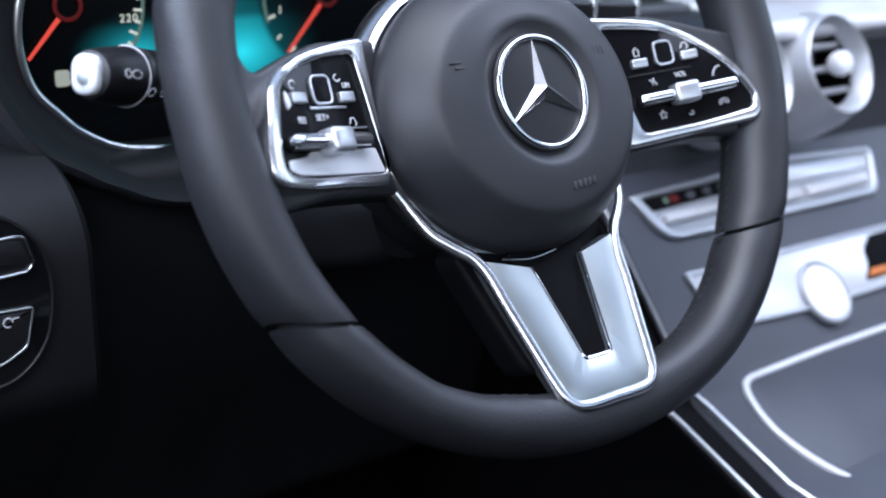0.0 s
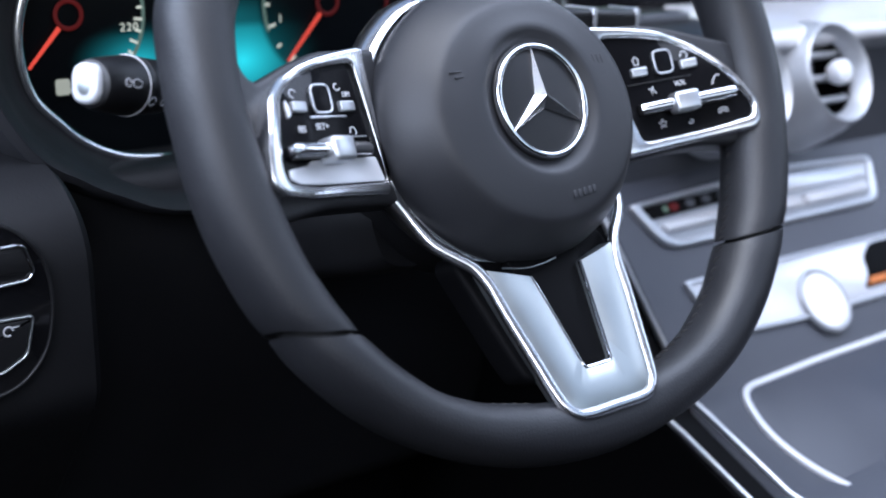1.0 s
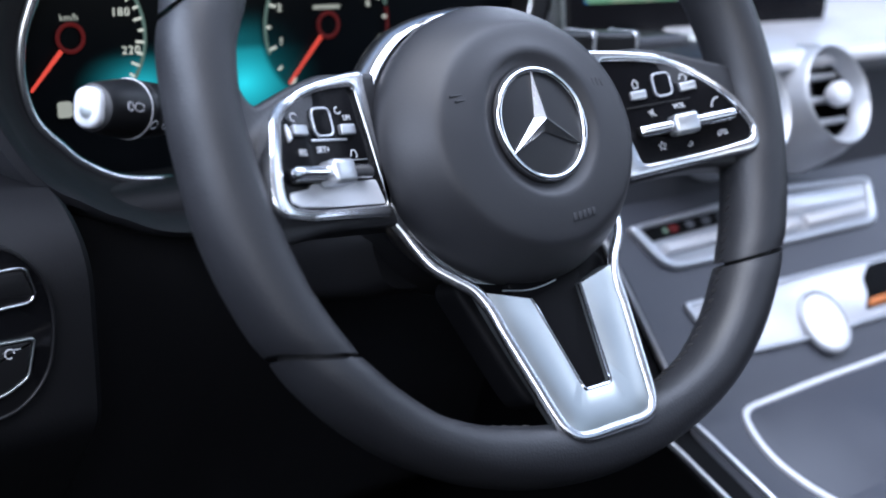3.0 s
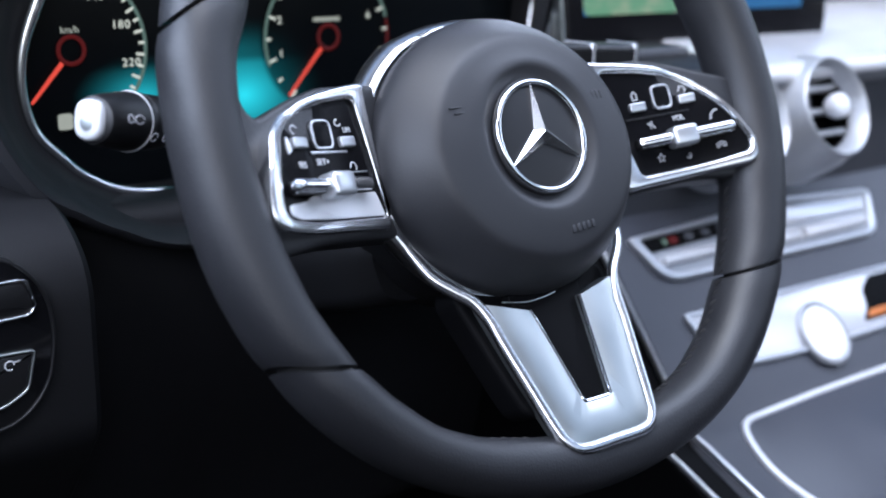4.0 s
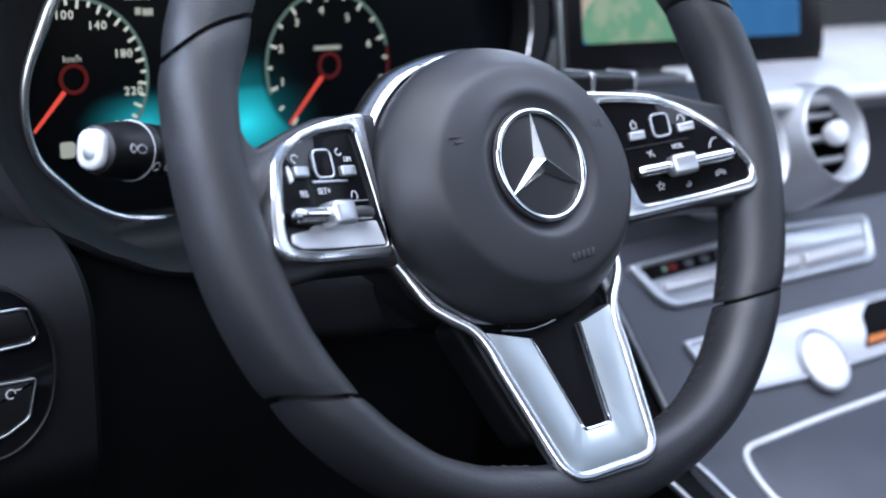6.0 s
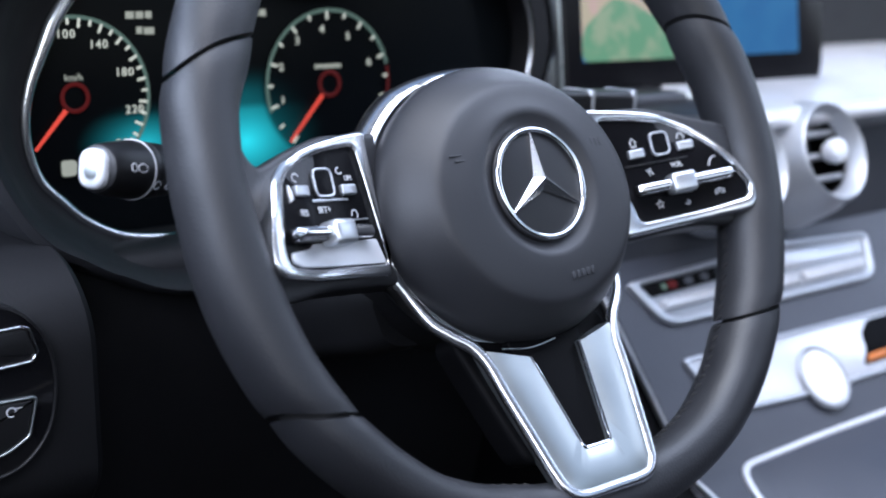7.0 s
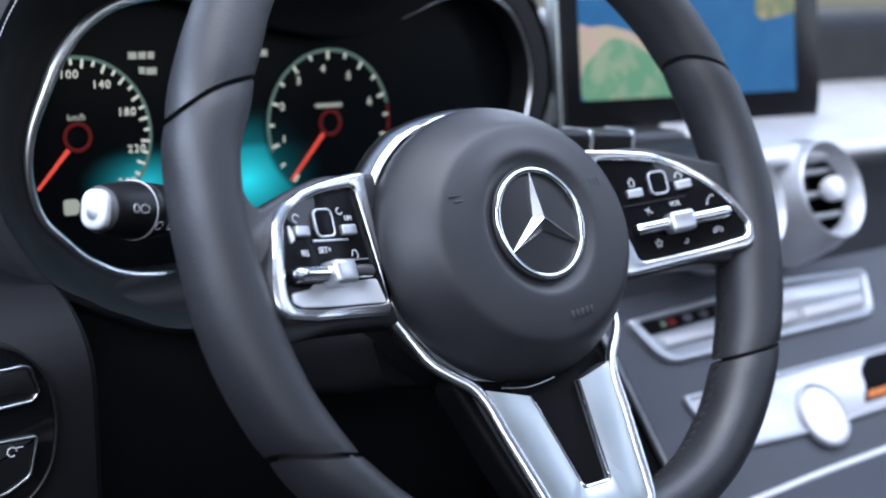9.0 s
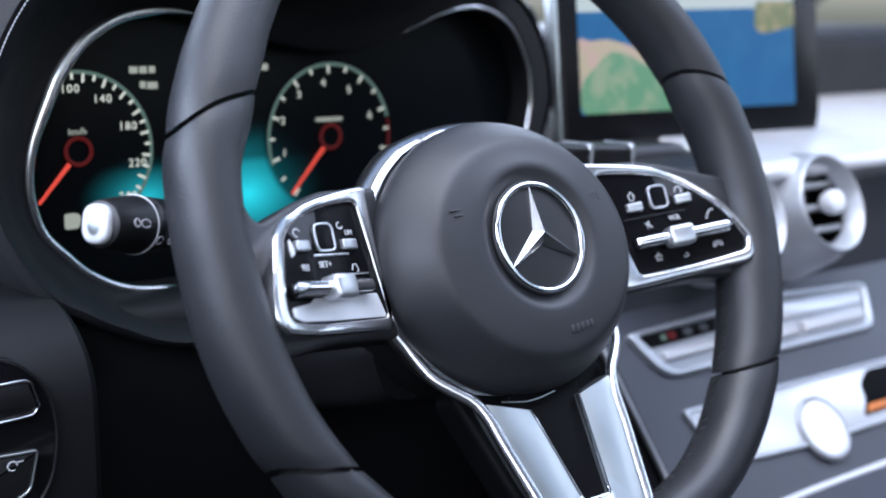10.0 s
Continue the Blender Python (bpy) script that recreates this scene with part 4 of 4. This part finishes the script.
def vent(x, skirt=0.0490):
    ob = thing("air_vent", "round silver dashboard air vent with horizontal slats", "air vent", pose(x, 0.0706, 0.8734, 70, 0, 0), "round air vents")
    ring = lathe([(skirt, -0.050), (0.042 + (skirt - 0.042) * 0.5, -0.032), (0.0420, -0.016), (0.0382, -0.008), (0.0372, -0.003), (0.0364, -0.0006), (0.0352, 0.0004), (0.0340, -0.0004), (0.0318, -0.0042), (0.0300, -0.0080), (0.0288, -0.0102), (0.0282, -0.0120), (0.0282, -0.0140)], 56)
    bmesh.ops.delete(ring, geom=[f for f in ring.faces if len(f.verts) > 4], context="FACES")
    part("ring", ring, VENT_GREY, ob, "satin silver ring")
    sleeve = lathe([(0.0300, -0.046), (0.0300, -0.0135), (0.0281, -0.0135), (0.0281, -0.044), (0.0020, -0.044)], 40)
    part("duct", sleeve, INSERT_BLACK, ob, "black duct behind the slats")
    for y in (-0.0165, 0.0, 0.0165):
        w = math.sqrt(0.0278 ** 2 - y ** 2)
        part("slat", box(2 * w, 0.0042, 0.012, 0.0012, (0, y, -0.0200)), VENT_GREY, ob, "silver slat")
    part("knob", lathe([(0.0068, -0.006), (0.0088, -0.002), (0.0092, 0.003), (0.0080, 0.0062), (0.0040, 0.0074)], 28), VENT_SILVER, ob, "silver knob on the slats", pose(0.0060, 0.0010, -0.0060))
    return ob


vent(0.3710)
vent(0.2770, 0.0420)

# free-standing display
screen = thing("centre_display", "free-standing centre display showing a coloured map", "display", pose(0.355, 0.190, 0.985, 84, 0, -3))
sc = rounded([(-0.139, -0.096), (0.147, -0.0960), (0.146, 0.090), (-0.139, 0.090)], [0.004, 0.050, 0.012, 0.004])
part("screen_case", slab(sc, -0.012, 0.0, 0.003), GLASS_BLACK, screen, "black glossy screen case")
part("case_edge", box(0.0034, 0.174, 0.011, 0.0012, (-0.1412, 0.001, -0.0060)), SATIN, screen, "silver side of the case")
L, Rt, B, Tp = -0.1220, 0.1140, -0.0500, 0.0800


def area(name, corners, r, up, mat, label):
    part(name, slab(rounded(corners, r, 4), 0.0, up, 0.0001), mat, pic, label)


pic = part("screen_picture", slab(rounded([(L, B), (Rt, B), (Rt, Tp), (L, Tp)], 0.002), -0.001, 0.0004, 0.0001), LIT_SEA, screen, "glowing map picture with blue sea")
area("map_sky", [(L, 0.0345), (Rt, 0.0345), (Rt, Tp), (L, Tp)], 0.001, 0.0007, LIT_CYAN, "pale cyan sky")
area("map_haze", [(L, 0.0230), (Rt, 0.0290), (Rt, 0.0400), (L, 0.0370)], 0.001, 0.0009, LIT_HAZE, "white haze on the horizon")
area("map_coast", [(L, B), (-0.0250, B), (-0.0330, -0.020), (-0.0500, -0.0150), (-0.0700, -0.0010), (-0.0950, 0.0040), (-0.1130, 0.0020), (L, 0.0060)], 0.006, 0.0010, LIT_SAND, "sand-coloured coast")
area("map_land", [(L, B), (-0.0270, B), (-0.0350, -0.0230), (-0.0560, -0.0160), (-0.0740, -0.0075), (-0.0920, -0.0050), (-0.1060, -0.0150), (L, -0.0280)], 0.006, 0.0013, LIT_LAND, "green land")
area("map_island", [(0.066, 0.0120), (0.076, 0.0070), (0.088, 0.0090), (0.100, 0.0110), (Rt, 0.0130), (Rt, 0.0340), (0.068, 0.0330)], 0.004, 0.0013, LIT_OLIVE, "olive island")
area("map_islet", [(-0.085, 0.0150), (-0.070, 0.0100), (-0.058, 0.0180), (-0.075, 0.0240)], 0.004, 0.0013, LIT_OLIVE, "small island")

# bracket and trim below the display
mount = thing("display_mount", "dark display mount with a grey bar", "display mount", pose(0.20, 0.150, 0.905))
part("mount_block", box(0.13, 0.09, 0.060, 0.006, (0.035, 0.045, -0.02)), SATIN_BLACK, mount)
part("mount_bar", box(0.075, 0.006, 0.007, 0.002, (0.055, -0.003, 0.0060)), DASH, mount, "grey bar")
part("mount_cap", box(0.022, 0.012, 0.022, 0.004, (0.004, 0.060, 0.022)), SILVER, mount, "pale cap beside the display")

# light switch panel on the knee panel
switches = thing("light_switch_panel", "glossy black light switch panel with silver-edged keys", "switch panel", pose(-0.250, 0.0935, 0.815, 90, 0, 0))
sp = rounded([(0.0465, -0.002), (0.0420, -0.028), (0.026, -0.044), (-0.060, -0.050), (-0.075, 0.0), (-0.060, 0.042), (0.026, 0.0375), (0.0425, 0.0205)], 0.014)
part("panel", slab(sp, -0.004, 0.0016, 0.0012), PIANO, switches, "glossy black panel")
part("panel_rim", band(sp, offset(sp, 0.0016), -0.004, 0.0026, 0.0007), SATIN_BLACK, switches, "dull rim of the panel")
k1 = rounded([(-0.05, 0.0045), (0.0340, 0.0080), (0.0375, 0.0125), (0.0335, 0.0250), (0.030, 0.0262), (-0.05, 0.0240)], 0.003)
part("key", slab(offset(k1, 0.0016), 0.0, 0.0035, 0.001), SATIN_BLACK, switches, "dark key")
part("key_edge", band(k1, offset(k1, 0.0012), 0.0, 0.0040, 0.0005), CHROME, switches, "bright edge of the key")
k2 = rounded([(-0.05, -0.046), (0.020, -0.0330), (0.0310, -0.0270), (0.0355, -0.0080), (-0.05, -0.0055)], 0.003)
part("key", slab(offset(k2, 0.0016), 0.0, 0.0035, 0.001), SATIN_BLACK, switches, "dark key")
part("key_edge", band(k2, offset(k2, 0.0012), 0.0, 0.0038, 0.0005), SATIN, switches, "dull silver edge of the key")
sym = [Vector((0.0225 + 0.0022 * math.cos(radians(300 * k / 9)), -0.0135 + 0.0022 * math.sin(radians(300 * k / 9)), 0.0037)) for k in range(10)]
part("printed_symbol", tube(sym, 0.0004, 0.0002, n=6), PRINT, switches, "printed lamp symbol")
part("printed_symbol", box(0.0030, 0.0006, 0.0003, 0.0001, (0.0262, -0.0120, 0.0037)), PRINT, switches)

# pedal, just visible in the dark
pedal = thing("brake_pedal", "dark rubber-faced brake pedal in the footwell", "pedal", pose(-0.03, 0.30, 0.52, 60, 0, 0))
part("pad", slab(rounded([(-0.055, -0.03), (0.055, -0.03), (0.055, 0.03), (-0.055, 0.03)], 0.01), 0, 0.012, 0.003), SATIN_BLACK, pedal)
part("arm", box(0.02, 0.012, 0.30, 0.003, (0, 0.0, -0.155)), SATIN_BLACK, pedal)

# ==== unseen shell of the car, closed and opened to shape the light ====
def structure(name, bm, mat, label):
    return tagged(link(name, bm, mat, None, "", None, False), label, "car body", kind="structure")


structure("floor", span((-0.60, -1.20, 0.26), (1.20, 0.90, 0.30), 0.004), CARPET, "black carpeted car floor")
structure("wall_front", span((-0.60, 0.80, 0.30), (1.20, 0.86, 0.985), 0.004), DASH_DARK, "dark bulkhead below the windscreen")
# Rear wall stops low so that chrome reflects sky from behind.
structure("wall_back", span((-0.62, -1.26, 0.30), (1.20, -1.20, 1.02), 0.004), DASH_DARK, "unseen dark rear wall of the cabin, kept low to let light in")
# unseen headliner; front and rear openings added for top light and spoke reflections
for a, b in (((-0.62, -1.26, 1.42), (0.48, -0.52, 1.46)), ((-0.62, -0.52, 1.42), (1.20, -0.36, 1.46)), ((-0.62, 0.12, 1.42), (1.20, 0.28, 1.46)),
             ((-0.62, -0.36, 1.42), (-0.34, 0.12, 1.46)), ((0.90, -0.36, 1.42), (1.20, 0.12, 1.46)), ((0.48, -1.26, 1.42), (1.20, -1.10, 1.46))):
    structure("ceiling", span(a, b, 0.004), HEADLINER, "unseen cloth headliner with openings added to let light in")
# Unseen side panels; their heights keep the footwell dark and pass sky above.
for name, x0, x1 in (("door_1", -0.68, -0.62), ("door_2", 1.20, 1.26)):
    structure(name, span((x0, -0.30, 0.30), (x1, 0.86, 1.02 if x0 < 0 else 0.95), 0.004), DASH_DARK, "unseen dark door panel, its height set to shape the light")
    structure("wall", span((x0, -1.26, 0.30), (x1, -0.304, 1.02 if x0 < 0 else 1.42), 0.004), DASH_DARK, "unseen dark side wall added behind the front door to block light")
    if x0 < 0:
        structure("pillar", span((x0, -0.52, 1.024), (x1, -0.42, 1.42), 0.004), HEADLINER, "upright pillar between the side windows")
    structure("trim", span((x0, -1.26, 1.424), (x1, 0.28, 1.46), 0.004), HEADLINER, "roof rail over the windows")
    bm = bmesh.new()
    loft(bm, [[Vector((x, y + dy, z)) for x, dy in ((x0, 0), (x1, 0), (x1, 0.08), (x0, 0.08))] for y, z in ((0.78, 0.98), (0.22, 1.42))], cap_first=True, cap_last=True)
    structure("pillar", bm, HEADLINER, "sloping windscreen pillar")
ground_mat = material("pavement", (0.22, 0.22, 0.22), 0.9, grain=0.4, grain_size=0.02, mottle=0.15)
tagged(link("ground", span((-150, -150, -0.10), (150, 150, 0.0), 0.001), ground_mat, None, "", None, False), "grey paved ground under the car", "ground", kind="structure")
